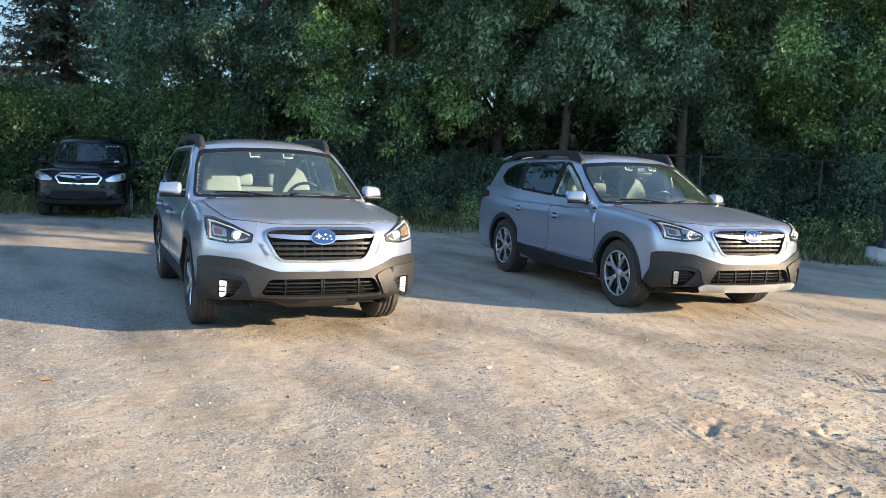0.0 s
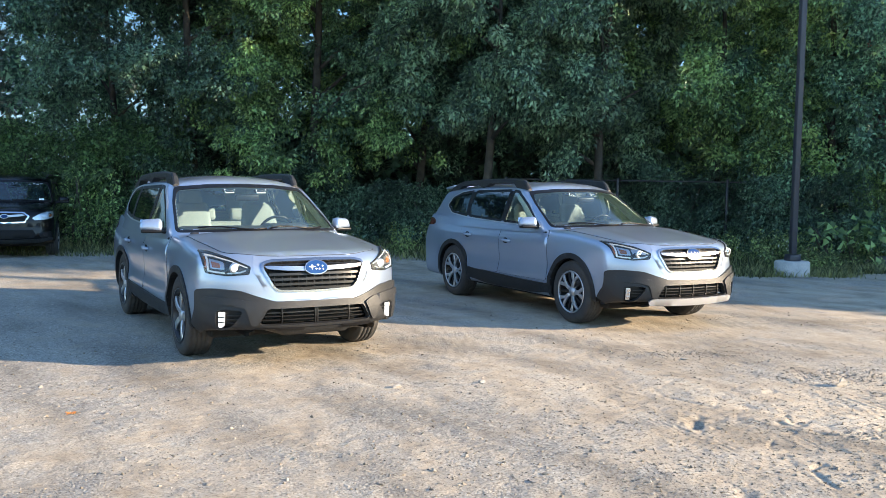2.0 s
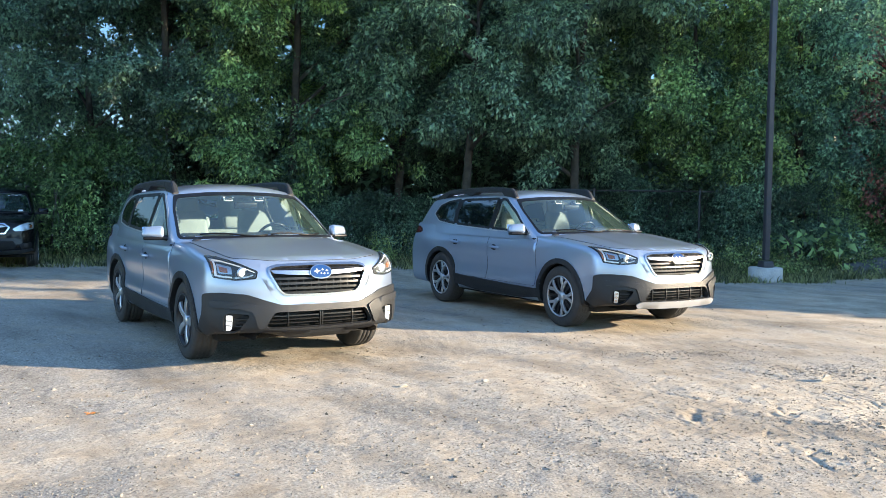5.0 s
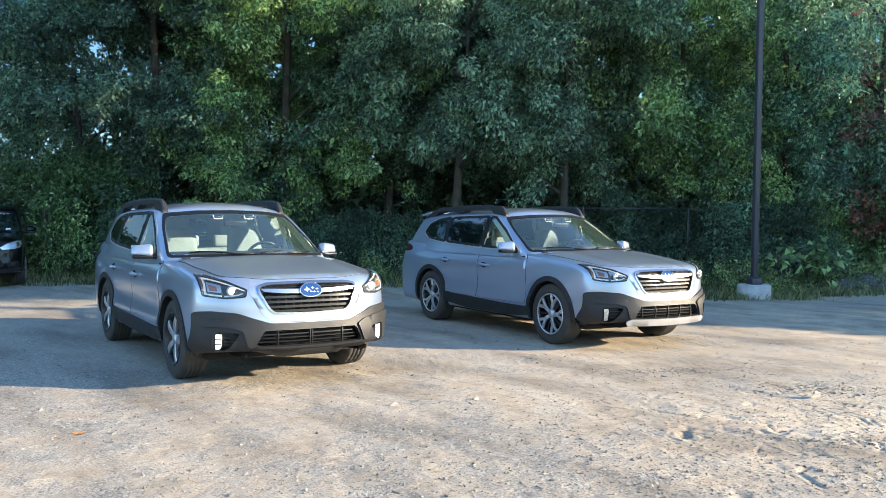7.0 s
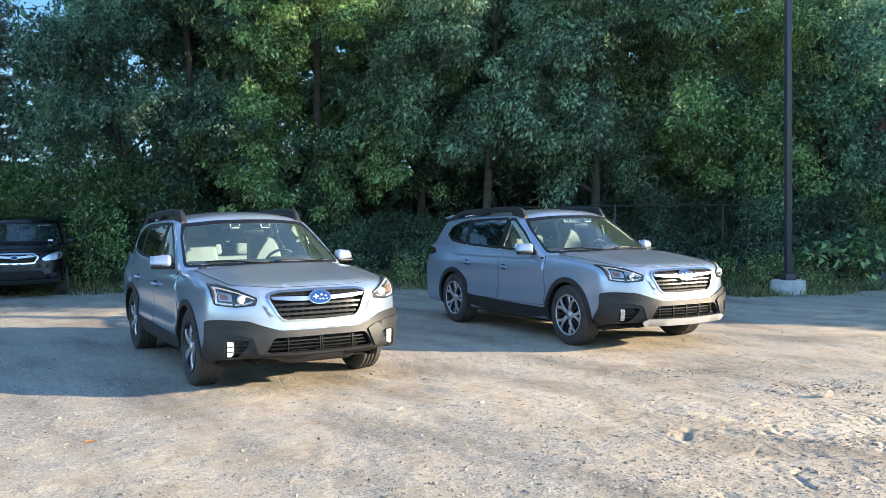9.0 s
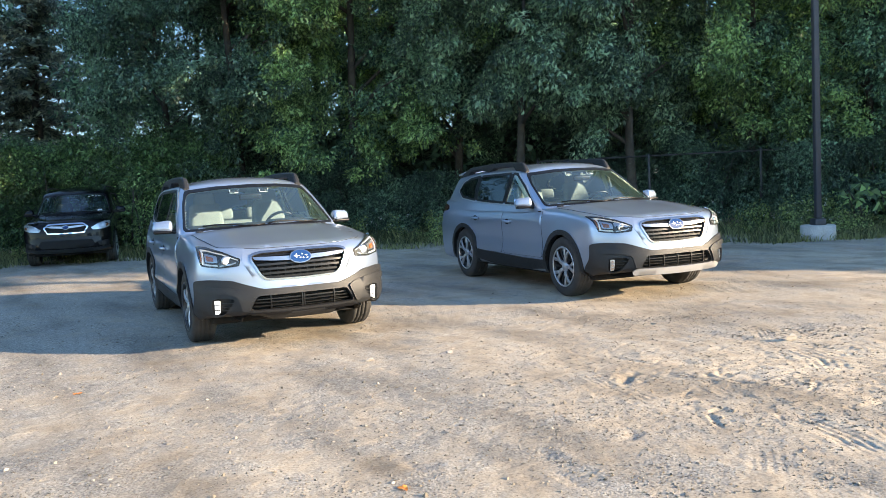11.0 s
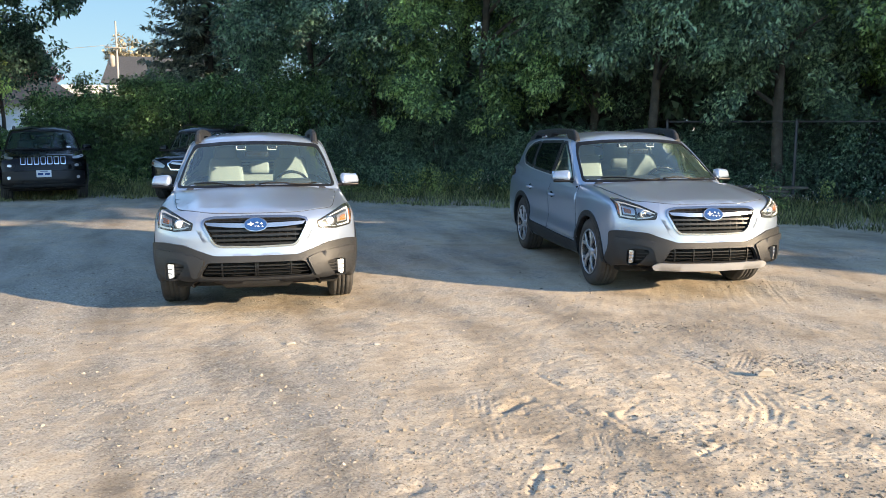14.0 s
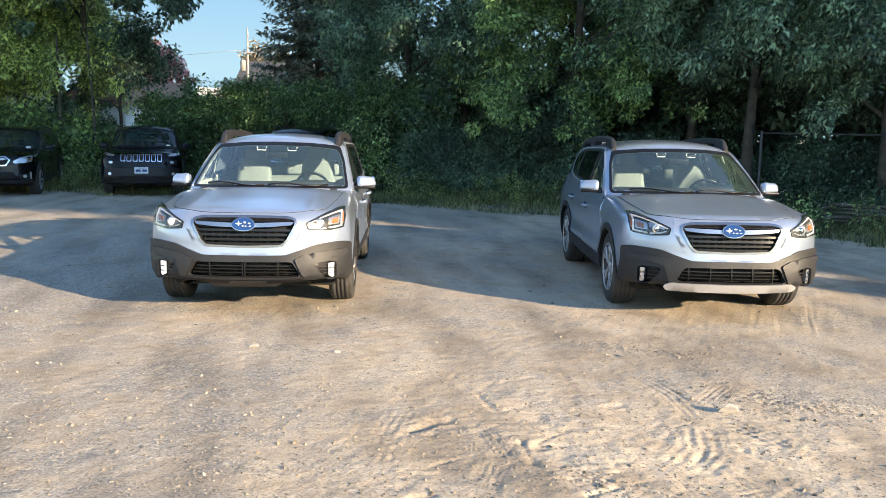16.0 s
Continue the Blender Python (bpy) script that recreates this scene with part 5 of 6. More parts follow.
def furrow(points, hw, dep):
    """A ragged groove along a line, with soil pushed up on one side."""
    p = np.array(points, float)
    k = np.where((xf > p[:, 0].min() - 0.2) & (xf < p[:, 0].max() + 0.2) & (yf > p[:, 1].min() - 0.2) & (yf < p[:, 1].max() + 0.2))[0]
    q = np.stack([xf[k], yf[k]], 1)
    best, side, end = np.full(len(k), 9.0), np.zeros(len(k)), np.zeros(len(k))
    for i, (a, b) in enumerate(zip(p, p[1:])):
        ln = np.linalg.norm(b - a)
        e = (b - a) / ln
        s = np.clip((q - a) @ e, 0, ln)
        r = q - a - s[:, None] * e
        d = np.linalg.norm(r, axis=1)
        m = d < best
        best[m], side[m] = d[m], r[m, 0] * -e[1] + r[m, 1] * e[0]
    rag = 1 + 1.3 * np.abs(fractal(xf[k], yf[k], 12.0, 3, 3.0))
    dep = dep * np.clip(0.75 + 1.6 * fractal(xf[k], yf[k], 7.0, 2, 9.0), 0.0, 1.6)
    Z[k] += dep * (-np.exp(-(best / hw * rag) ** 2) + 0.16 * np.exp(-((side - 1.8 * hw) / hw) ** 2 - (best / (3 * hw)) ** 4))


for pts, hw, dep in [([(1.64, 5.58), (1.73, 5.45), (1.90, 5.25)], 0.034, 0.013), ([(2.24, 4.80), (2.30, 5.0), (2.39, 5.24)], 0.028, 0.014), ([(2.16, 4.84), (2.32, 4.54)], 0.030, 0.018),
                     ([(1.78, 4.12), (1.85, 4.36), (1.99, 4.55)], 0.022, 0.014), ([(1.83, 3.58), (1.86, 3.92), (1.98, 3.99)], 0.030, 0.020), ([(2.66, 4.26), (2.80, 4.46), (2.93, 4.60)], 0.030, 0.018),
                     ([(2.45, 4.38), (2.60, 4.46), (2.75, 4.62)], 0.022, 0.012), ([(3.3, 5.2), (3.5, 5.05), (3.75, 5.0)], 0.026, 0.014)]:
    furrow(pts, hw * 0.75, dep * 0.5)
nx, ny = len(gx), len(gy)
I = np.arange(nx * ny).reshape(ny, nx)
quads = np.stack([I[:-1, :-1], I[:-1, 1:], I[1:, 1:], I[1:, :-1]], -1).reshape(-1, 4)
tagged(new("ground", mesh_of("ground", np.stack([xf, yf, Z], 1), quads, SOIL)), "packed gravel and dirt lot with tyre tracks", "ground", "", "structure")


def ground_z(x, y):
    """Height of the ground sheet by its nearest grid point."""
    i = np.clip(np.searchsorted(gx, x), 0, nx - 1)
    j = np.clip(np.searchsorted(gy, y), 0, ny - 1)
    return Z.reshape(ny, nx)[j, i]


# ---- loose stones ----
STONE = mat("stone", (0.140, 0.121, 0.096), 0.9, color2=(0.30, 0.262, 0.212), scale=9, island=0.62, bump=0.4, bump_scale=80)
ICO = bmesh.new()
bmesh.ops.create_icosphere(ICO, subdivisions=1, radius=1)
OCT_V = np.array([(1, 0, -0.5), (0, 1, -0.5), (-1, 0, -0.5), (0, -1, -0.5), (0.2, 0.1, 0.75)], float)
OCT_F = np.array([(0, 1, 4), (1, 2, 4), (2, 3, 4), (3, 0, 4)])
ico_v = np.array([tuple(v.co) for v in ICO.verts])
ico_f = np.array([[v.index for v in f.verts] for f in ICO.faces])
ICO.free()


def stones(rng, xs, ys, sizes, grain=False):
    n = len(xs)
    sv, sf = (OCT_V, OCT_F) if grain else (ico_v, ico_f)
    v = sv[None] * (1 + 0.35 * rng.normal(size=(n, len(sv), 1))).clip(0.5, 1.5)
    v = v * (sizes[:, None, None] * (0.6 + 0.8 * rng.random((n, 1, 3))) * np.array([1, 1, 0.6]))
    a = rng.random(n) * 6.283
    c, s = np.cos(a)[:, None], np.sin(a)[:, None]
    v = np.stack([v[..., 0] * c - v[..., 1] * s + xs[:, None], v[..., 0] * s + v[..., 1] * c + ys[:, None], v[..., 2] + (ground_z(xs, ys) + sizes * 0.12)[:, None]], -1)
    f = sf[None] + (np.arange(n) * len(sv))[:, None, None]
    return v.reshape(-1, 3), f.reshape(-1, 3)


rng = np.random.default_rng(3)
n = 135000
xs, ys = rng.uniform(-6.5, 7.5, n), 2.6 + 9 * rng.random(n) ** 1.9
drift = np.array([noise.noise(Vector((a * 0.8, b * 0.8, 4.0))) + 0.5 * noise.noise(Vector((a * 2.6, b * 2.6, 1.0))) for a, b in zip(xs, ys)])
lean = np.clip(0.26 + drift * 1.7 - 0.10 * xs - 0.05 * (ys - 4.5), 0.04, 1)
keep = rng.random(n) < lean
xs, ys, lean = xs[keep], ys[keep], lean[keep]
for px, py, sx, sy, m in ((2.6, 7.15, 0.35, 0.12, 1500), (3.5, 6.15, 0.35, 0.2, 2200), (2.6, 4.47, 0.2, 0.1, 500), (2.3, 3.7, 0.35, 0.12, 900), (1.2, 3.9, 0.5, 0.2, 1200), (3.7, 3.8, 0.6, 0.45, 4500)):
    xs, ys, lean = np.append(xs, rng.normal(px, sx, m)), np.append(ys, rng.normal(py, sy, m)), np.append(lean, np.ones(m))
n = len(xs)
grey = rng.random(n) < 0.25 + 0.6 * lean
sz = 0.003 + 0.0048 * rng.random(n) ** 2 + 0.016 * rng.random(n) ** 20
big = grey & (sz > 0.0078)
small = grey & ~big
v, f = stones(rng, xs[small], ys[small], sz[small], True)
v2, f2 = stones(rng, xs[big], ys[big], sz[big] * 0.62)
v, f = np.concatenate([v, v2]), np.concatenate([f, f2 + len(v)])
tagged(new("loose_gravel", mesh_of("loose_gravel", v, f, STONE, False)), "scattered grey gravel on the dirt lot", "gravel", "", "stuff")
CLOD = mat("dirt_clod", (0.15, 0.122, 0.09), 0.95, color2=(0.28, 0.235, 0.175), scale=9, island=0.3, bump=0.2, bump_scale=80, spec=0.1)
n = 11000
cx, cy = 2.4 + 1.5 * rng.normal(size=n), 4.7 + 1.2 * rng.normal(size=n)
xs, ys = np.concatenate([xs[~grey], cx]), np.concatenate([ys[~grey], cy])
sz = np.concatenate([sz[~grey], 0.004 + 0.010 * rng.random(n) ** 4])
v, f = stones(rng, xs, ys, sz, True)
tagged(new("dirt_crumbs", mesh_of("dirt_crumbs", v, f, CLOD, False)), "crumbled dirt clods and grains on the churned ground", "dirt", "", "stuff")
PALE = mat("pale_stone", (0.24, 0.225, 0.20), 0.9, color2=(0.36, 0.34, 0.30), scale=12, bump=0.4, bump_scale=60)
for x, y, z, turn in ((3.2, 5.82, 0.055, 20), (0.36, 6.05, 0.03, 0), (-0.31, 5.95, 0.026, 40), (2.35, 6.9, 0.026, 0), (1.0, 9.2, 0.03, 70)):
    v, f = stones(np.random.default_rng(int(x * 100) + 50), np.array([0.0]), np.array([0.0]), np.array([z]))
    v = v * np.array([1.25, 0.7, 0.75])
    v[:, 2] -= v[:, 2].min() + 0.006
    ob = new("stone", mesh_of("stone", v, f, PALE, False))
    ob.matrix_world = pose(x, y, float(ground_z(np.array([x]), np.array([y]))[0]), 0, 0, turn)
    tagged(ob, "pale angular stone lying on the dirt", "stone", "loose stones")

# ---- trees ----
BARK = mat("bark", (0.06, 0.05, 0.04), 0.95, vary=0.35, scale=6, bump=0.8, bump_scale=30)
LEAVES = {
    "maple": leaf_mat("maple_leaf", (0.060, 0.132, 0.092), (0.195, 0.33, 0.19)),
    "oak": leaf_mat("oak_leaf", (0.066, 0.124, 0.084), (0.207, 0.308, 0.178)),
    "light": leaf_mat("light_leaf", (0.073, 0.15, 0.058), (0.25, 0.37, 0.135)),
    # canopy shade over low and left-hand growth is put into this darker colour
    "bush": leaf_mat("shade_toned_leaf", (0.040, 0.082, 0.056), (0.112, 0.19, 0.118)),
    "vine": leaf_mat("vine_leaf", (0.050, 0.098, 0.044), (0.105, 0.19, 0.07)),
    "spruce": leaf_mat("spruce_needle", (0.07, 0.10, 0.075), (0.22, 0.25, 0.17), 0.3),
    "redvine": leaf_mat("creeper_leaf", (0.10, 0.05, 0.04), (0.24, 0.10, 0.08)),
    # sunlight on the left-hand trees is put into this brighter leaf colour
    "sunny": leaf_mat("sun_toned_leaf", (0.17, 0.26, 0.075), (0.48, 0.56, 0.19), 0.6),
    "autumn": leaf_mat("pale_leaf", (0.20, 0.18, 0.11), (0.36, 0.31, 0.21)),
    "red": leaf_mat("red_leaf", (0.32, 0.13, 0.11), (0.52, 0.30, 0.28)),
}


def leaf_cloud(rng, centres, radii, count, size, flat=0.85, narrow=0.36, droop=0.75):
    """Leaves in clumps, each a folded blade that points out of its clump."""
    n = len(centres) * count
    c = np.repeat(centres, count, 0)
    r = np.repeat(radii, count, 0)
    d = rng.normal(size=(n, 3))
    d /= np.linalg.norm(d, axis=1, keepdims=True)
    rad = rng.random(n) ** 0.45
    pos = c + d * (r * rad)[:, None] * np.array([1, 1, flat])
    a = d + rng.normal(size=(n, 3)) * 0.7 + np.array([0, 0, -droop])
    a /= np.linalg.norm(a, axis=1, keepdims=True)
    up = rng.normal(size=(n, 3)) * 0.42 + np.array([0, -0.3, 0.9])
    b = np.cross(up, a)
    b /= np.maximum(np.linalg.norm(b, axis=1, keepdims=True), 1e-6)
    nn = np.cross(a, b)
    L = size * (0.6 + 0.8 * rng.random(n))[:, None]
    v = np.stack([pos, pos + a * L * 0.55 + b * L * narrow * 1.15 + nn * L * 0.08, pos + a * L - b * L * narrow * 0.55 - nn * L * 0.08], 1).reshape(-1, 3)
    return v, np.arange(n * 3).reshape(-1, 3)


def limb_tree(rng, height, trunk_r, spread, limbs, base):
    """A tapered trunk with bent limbs."""
    bm = bmesh.new()

    def add(points, radii):
        t = bm_tube(points, radii, 8)
        me = bpy.data.meshes.new("tmp")
        t.to_mesh(me)
        t.free()
        bm.from_mesh(me)
        bpy.data.meshes.remove(me)
    ph = rng.random() * 6

    def axis(t):
        return Vector((0.12 * math.sin(4 * t + ph) - 0.12 * math.sin(ph), 0.10 * math.sin(3 * t + ph * 2) - 0.10 * math.sin(ph * 2), height * 0.85 * t))
    add([axis(t) for t in np.linspace(0, 1, 8)], [trunk_r * (1.3 if i == 0 else 1 - 0.115 * i) for i in range(8)])
    for i in range(limbs):
        t = max(0.22, base / height) + (0.95 - max(0.22, base / height)) * (i + 0.5) / limbs
        p = axis(t)
        a = rng.random() * 2 * math.pi
        ln = 0.78 * spread * (0.6 + 0.4 * rng.random()) * (1.1 - 0.5 * t)
        end = p + Vector((math.cos(a) * ln, math.sin(a) * ln, ln * (0.35 + 0.4 * rng.random())))
        add([p, p.lerp(end, 0.5) + Vector((0, 0, 0.12 * ln)), end], [trunk_r * 0.38, trunk_r * 0.24, trunk_r * 0.08])
    return bm


def tree(seed, x, y, height, spread, leafkind, label, base=1.2, clumps=420, per=80, size=0.14, trunk_r=0.14, clump_r=0.5, squash=1.0, name="tree", narrow=0.36, top=0.0):
    per, size = (int(per * 2.1), size * 0.77) if size < 0.16 else (int(per * 1.5), size * 0.95)
    rng = np.random.default_rng(seed)
    root = thing(name, pose(x, y, 0), label, "tree", "trees along the lot")
    part("trunk", limb_tree(rng, max(height, top), trunk_r, spread, 12 if top else 9, base), BARK, root, "dark rough trunk with limbs")
    # boughs in the crown, each of many small clumps, with gaps between
    nb = max(8, clumps // 12)
    d = rng.normal(size=(nb, 3))
    d /= np.linalg.norm(d, axis=1, keepdims=True)
    r = 0.5 + 0.5 * rng.random(nb) ** 0.5
    r *= 0.85 + 0.35 * np.array([noise.noise(Vector(q) * 2.2 + Vector((seed, 0, 0))) for q in d])
    q = np.sign(d) * np.abs(d) ** 0.75
    h = (height - base) / 2
    bough = np.stack([q[:, 0] * spread * r, q[:, 1] * spread * r * squash, base + h + q[:, 2] * h * r], 1)
    out = np.stack([q[:, 0], q[:, 1], np.full(nb, -0.65)], 1)
    out /= np.linalg.norm(out, axis=1, keepdims=True)
    k = np.repeat(np.arange(nb), 12)
    reach = rng.normal(size=len(k)) * 0.55 * clump_r * 2
    c = bough[k] + out[k] * reach[:, None] + rng.normal(size=(len(k), 3)) * clump_r * np.array([0.62, 0.62, 0.72])
    v, f = leaf_cloud(rng, c, clump_r * (0.35 + 0.55 * rng.random(len(c))), per, size, narrow=narrow)
    v[:, 2] = np.maximum(v[:, 2], 0.02)
    add_part("crown", mesh_of("crown", v, f, LEAVES[leafkind]), root, "dense leaves in uneven clumps")
    if top:
        n = 170
        t = rng.random(n)
        a, rr = rng.random(n) * 6.283, spread * 1.1 * np.sqrt(rng.random(n)) * np.sqrt(1 - 0.85 * t)
        c = np.stack([rr * np.cos(a), rr * np.sin(a), height - 0.8 + (top - height + 0.8) * t], 1)
        v, f = leaf_cloud(rng, c, 0.5 + 0.45 * rng.random(n), 34, 0.36, narrow=narrow)
        add_part("upper_crown", mesh_of("upper_crown", v, f, LEAVES[leafkind]), root, "high sunlit leaves")
    return root


def bush(seed, x, y, long, deep, height, leafkind, label, clumps=150, per=80, size=0.12, turn=0.0, name="bush", clump_r=0.34):
    per, size = (int(per * 2.0), size * 0.78) if size < 0.14 else (int(per * 1.3), size)
    rng = np.random.default_rng(seed)
    root = thing(name, pose(x, y, 0, 0, 0, turn), label, "bush", "bushes along the lot")
    for i in range(5):
        a = rng.random() * 6.283
        px, py = (rng.random() - 0.5) * long * 0.7, (rng.random() - 0.5) * deep * 0.4
        part("stem", bm_tube([(px, py, 0), (px + 0.15 * math.cos(a), py + 0.15 * math.sin(a), height * 0.33), (px + 0.4 * math.cos(a), py + 0.3 * math.sin(a), height * 0.6)], [0.03, 0.022, 0.008], 6), BARK, root)
    u, w = rng.uniform(-0.5, 0.5, clumps), rng.uniform(-0.5, 0.5, clumps)
    top = height * (0.8 + (0.12 if name == "hedge" else 0.28) * np.array([noise.noise(Vector((q * long * 0.8 + x, seed, 0))) for q in u])) * (1 - 0.7 * (2 * np.abs(w)) ** 3)
    z = 0.12 + (top - 0.2) * rng.random(clumps) ** 0.7
    c = np.stack([u * long, w * deep * (1 - 0.3 * z / height), z], 1)
    v, f = leaf_cloud(rng, c, clump_r * (0.6 + 0.8 * rng.random(clumps)), per, size, 0.7)
    v[:, 2] = np.maximum(v[:, 2], 0.02)
    add_part("leaves", mesh_of("leaves", v, f, LEAVES[leafkind]), root, "dense small leaves")
    return root


T = "tall leafy tree at the edge of the gravel lot"
TREES = [
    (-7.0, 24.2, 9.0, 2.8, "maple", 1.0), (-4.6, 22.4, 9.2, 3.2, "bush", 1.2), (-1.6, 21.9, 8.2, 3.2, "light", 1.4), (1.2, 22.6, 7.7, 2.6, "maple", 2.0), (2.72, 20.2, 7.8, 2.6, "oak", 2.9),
    (5.4, 19.6, 8.0, 2.7, "oak", 2.1), (8.4, 20.2, 8.5, 2.7, "light", 0.8), (11.4, 19.6, 8.5, 2.7, "maple", 0.4), (14.4, 20.0, 8.6, 2.8, "maple", 0.5), (17.4, 19.6, 8.4, 2.8, "maple", 0.5),
]
for i, (x, y, h, sp, kind, base) in enumerate(TREES):
    tree(11 + i, x, y, h, sp, kind, T, base, 330 if x < -5 else 480, 28 if x > 13 else 80, 0.15 if kind == "oak" else 0.125, narrow=0.27 if kind == "oak" else 0.34, top=14.0 if -5 < x < 0 else 0.0)
for i, x in enumerate(np.arange(-6.5, 26, 3.6)):
    low_row = i < 2
    tree(60 + i, x, 27.0 + (i % 3), 11.5 if low_row else 16.5, 3.3, "maple", "dark tree behind the front row", 0.3, 420 if low_row else 500, 45 if low_row else 20, 0.2 if low_row else 0.38, 0.16, 0.8)
# rowan berries hanging on the tree by the lamp post
BERRY = mat("red_berry", (0.42, 0.018, 0.012), 0.35, vary=0.2, scale=20)
rng = np.random.default_rng(44)
berries = thing("berry_clusters", pose(12.6, 17.6, 0), "clusters of small red berries among the leaves", "berries", "", "stuff")
c = np.stack([rng.uniform(-2.0, 3.4, 46), rng.uniform(-0.7, 0.1, 46), rng.uniform(4.2, 7.6, 46)], 1)
c = np.repeat(c, 12, 0) + rng.normal(size=(46 * 12, 3)) * 0.035
bv = np.array([(1, 0, 0), (-1, 0, 0), (0, 1, 0), (0, -1, 0), (0, 0, 1), (0, 0, -1)]) * 0.016
bf = np.array([(0, 2, 4), (2, 1, 4), (1, 3, 4), (3, 0, 4), (2, 0, 5), (1, 2, 5), (3, 1, 5), (0, 3, 5)])
add_part("berries", mesh_of("berries", (c[:, None] + bv[None]).reshape(-1, 3), (bf[None] + 6 * np.arange(len(c))[:, None, None]).reshape(-1, 3), BERRY), berries)
# bushes below the trees, mostly in the shade-toned leaf colour
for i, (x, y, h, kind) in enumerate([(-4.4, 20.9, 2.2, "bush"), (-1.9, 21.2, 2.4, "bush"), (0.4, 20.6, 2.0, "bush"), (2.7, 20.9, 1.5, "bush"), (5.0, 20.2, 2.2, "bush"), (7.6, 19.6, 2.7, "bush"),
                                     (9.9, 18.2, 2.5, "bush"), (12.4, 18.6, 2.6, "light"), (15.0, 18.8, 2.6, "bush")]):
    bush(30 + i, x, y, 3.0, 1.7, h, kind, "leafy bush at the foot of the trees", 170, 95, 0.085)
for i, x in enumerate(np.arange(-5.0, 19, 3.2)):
    bush(130 + i, x, 24.0, 3.8, 1.6, 4.2, "bush", "tall shade-toned undergrowth behind the bushes", 150, 26, 0.30, 0, "bush", 0.5)
# vine-covered hedge on the far side of the parked cars
for i, (x, h) in enumerate([(-6.0, 4.0), (-7.9, 3.8), (-9.8, 3.75), (-11.6, 3.7), (-12.9, 3.2)]):
    bush(45 + i, x, 21.6 - 0.12 * i, 2.5, 1.7, h, "vine", "clipped-looking hedge overgrown with vine", 260, 74, 0.108, 4, "hedge")
# left-hand trees, some in the sun-toned or shade-toned leaf colour
tree(80, -18.6, 17.6, 11.0, 3.6, "sunny", "broad tree beyond the cars with sun-toned yellow-green leaves", 2.2, 440, 64, 0.155, 0.14, 0.6)
overhang = tree(81, -16.2, 21.0, 16.0, 3.3, "bush", "overhanging tree with shade-toned leaves", 3.6, 560, 75, 0.17, 0.13, 0.6)
rng = np.random.default_rng(801)
for bx, by, z0, z1 in ((4.6, -1.2, 6.6, 5.0), (3.4, -2.2, 6.2, 5.3), (5.6, 0.2, 7.4, 6.3)):
    pts = [Vector((bx * t, by * t, z0 + (z1 - z0) * t * t + 0.5 * math.sin(2.6 * t))) for t in np.linspace(0, 1, 7)]
    branch = part("bough", bm_tube(pts, [0.07, 0.06, 0.05, 0.04, 0.03, 0.02, 0.01], 6), BARK, overhang, "long overhanging bough")
    t = 0.25 + 0.8 * rng.random(46)
    c = np.stack([bx * t, by * t, z0 + (z1 - z0) * t * t + 0.5 * np.sin(2.6 * t)], 1) + rng.normal(size=(46, 3)) * np.array([0.28, 0.4, 0.24])
    v, f = leaf_cloud(rng, c, 0.16 + 0.24 * rng.random(46), 60, 0.15)
    add_part("leaves", mesh_of("leaves", v, f, LEAVES["bush"]), branch, "hanging shade-toned leaves")
tree(82, -23.0, 15.0, 11.0, 4.0, "sunny", "broad tree beyond the cars", 1.5, 320, 40, 0.26, 0.2, 0.8)
tree(84, -20.5, 22.5, 15.5, 3.4, "maple", "broad tree beyond the cars", 2.6, 420, 40, 0.26, 0.16, 0.7)
for i, (x, y, h, kind) in enumerate([(-17.6, 21.2, 8.0, "sunny"), (-20.5, 18.5, 8.5, "sunny"), (-24.5, 17.5, 9.0, "maple"), (-19.0, 19.6, 6.4, "sunny")]):
    tree(180 + i, x, y, h, 2.5, kind, "dense leafy tree beyond the parked cars", 1.9, 320, 50, 0.155, 0.12, 0.55)
tree(184, -15.5, 21.4, 5.0, 1.2, "bush", "small dark tree at the end of the hedge", 0.5, 150, 60, 0.14, 0.08, 0.4)
tree(85, -27.0, 28.5, 18.0, 3.8, "maple", "tall tree beyond the cars", 4.5, 420, 36, 0.3, 0.24, 0.8)
tree(83, -28.4, 39.4, 6.0, 1.15, "red", "small tree with reddish autumn leaves", 1.2, 170, 50, 0.2, 0.1, 0.45)
tree(86, -34.8, 58.2, 8.2, 1.9, "autumn", "far tree with pale yellowing leaves", 2.0, 150, 40, 0.3, 0.1, 0.5)
for i in range(5):
    bush(150 + i, -14.6 - 2.1 * i, 20.2 - 1.5 * i, 2.8, 1.6, 2.2 + 0.45 * i, "light", "scrubby undergrowth behind the cars", 150, 60, 0.15, 35)
rt = random.Random(8)
for i in range(9):
    x = -14.8 - 0.9 * i
    sap = thing("sapling", pose(x, 19.4 - 0.72 * i + rt.random(), 0), "thin bare sapling trunk behind the parked cars", "tree", "saplings")
    part("trunk", bm_tube([(0, 0, 0), (0.1 * rt.random(), 0, 1.8), (0.35 * rt.random() - 0.1, 0, 4.2)], [0.05, 0.04, 0.025], 7), BARK, sap)


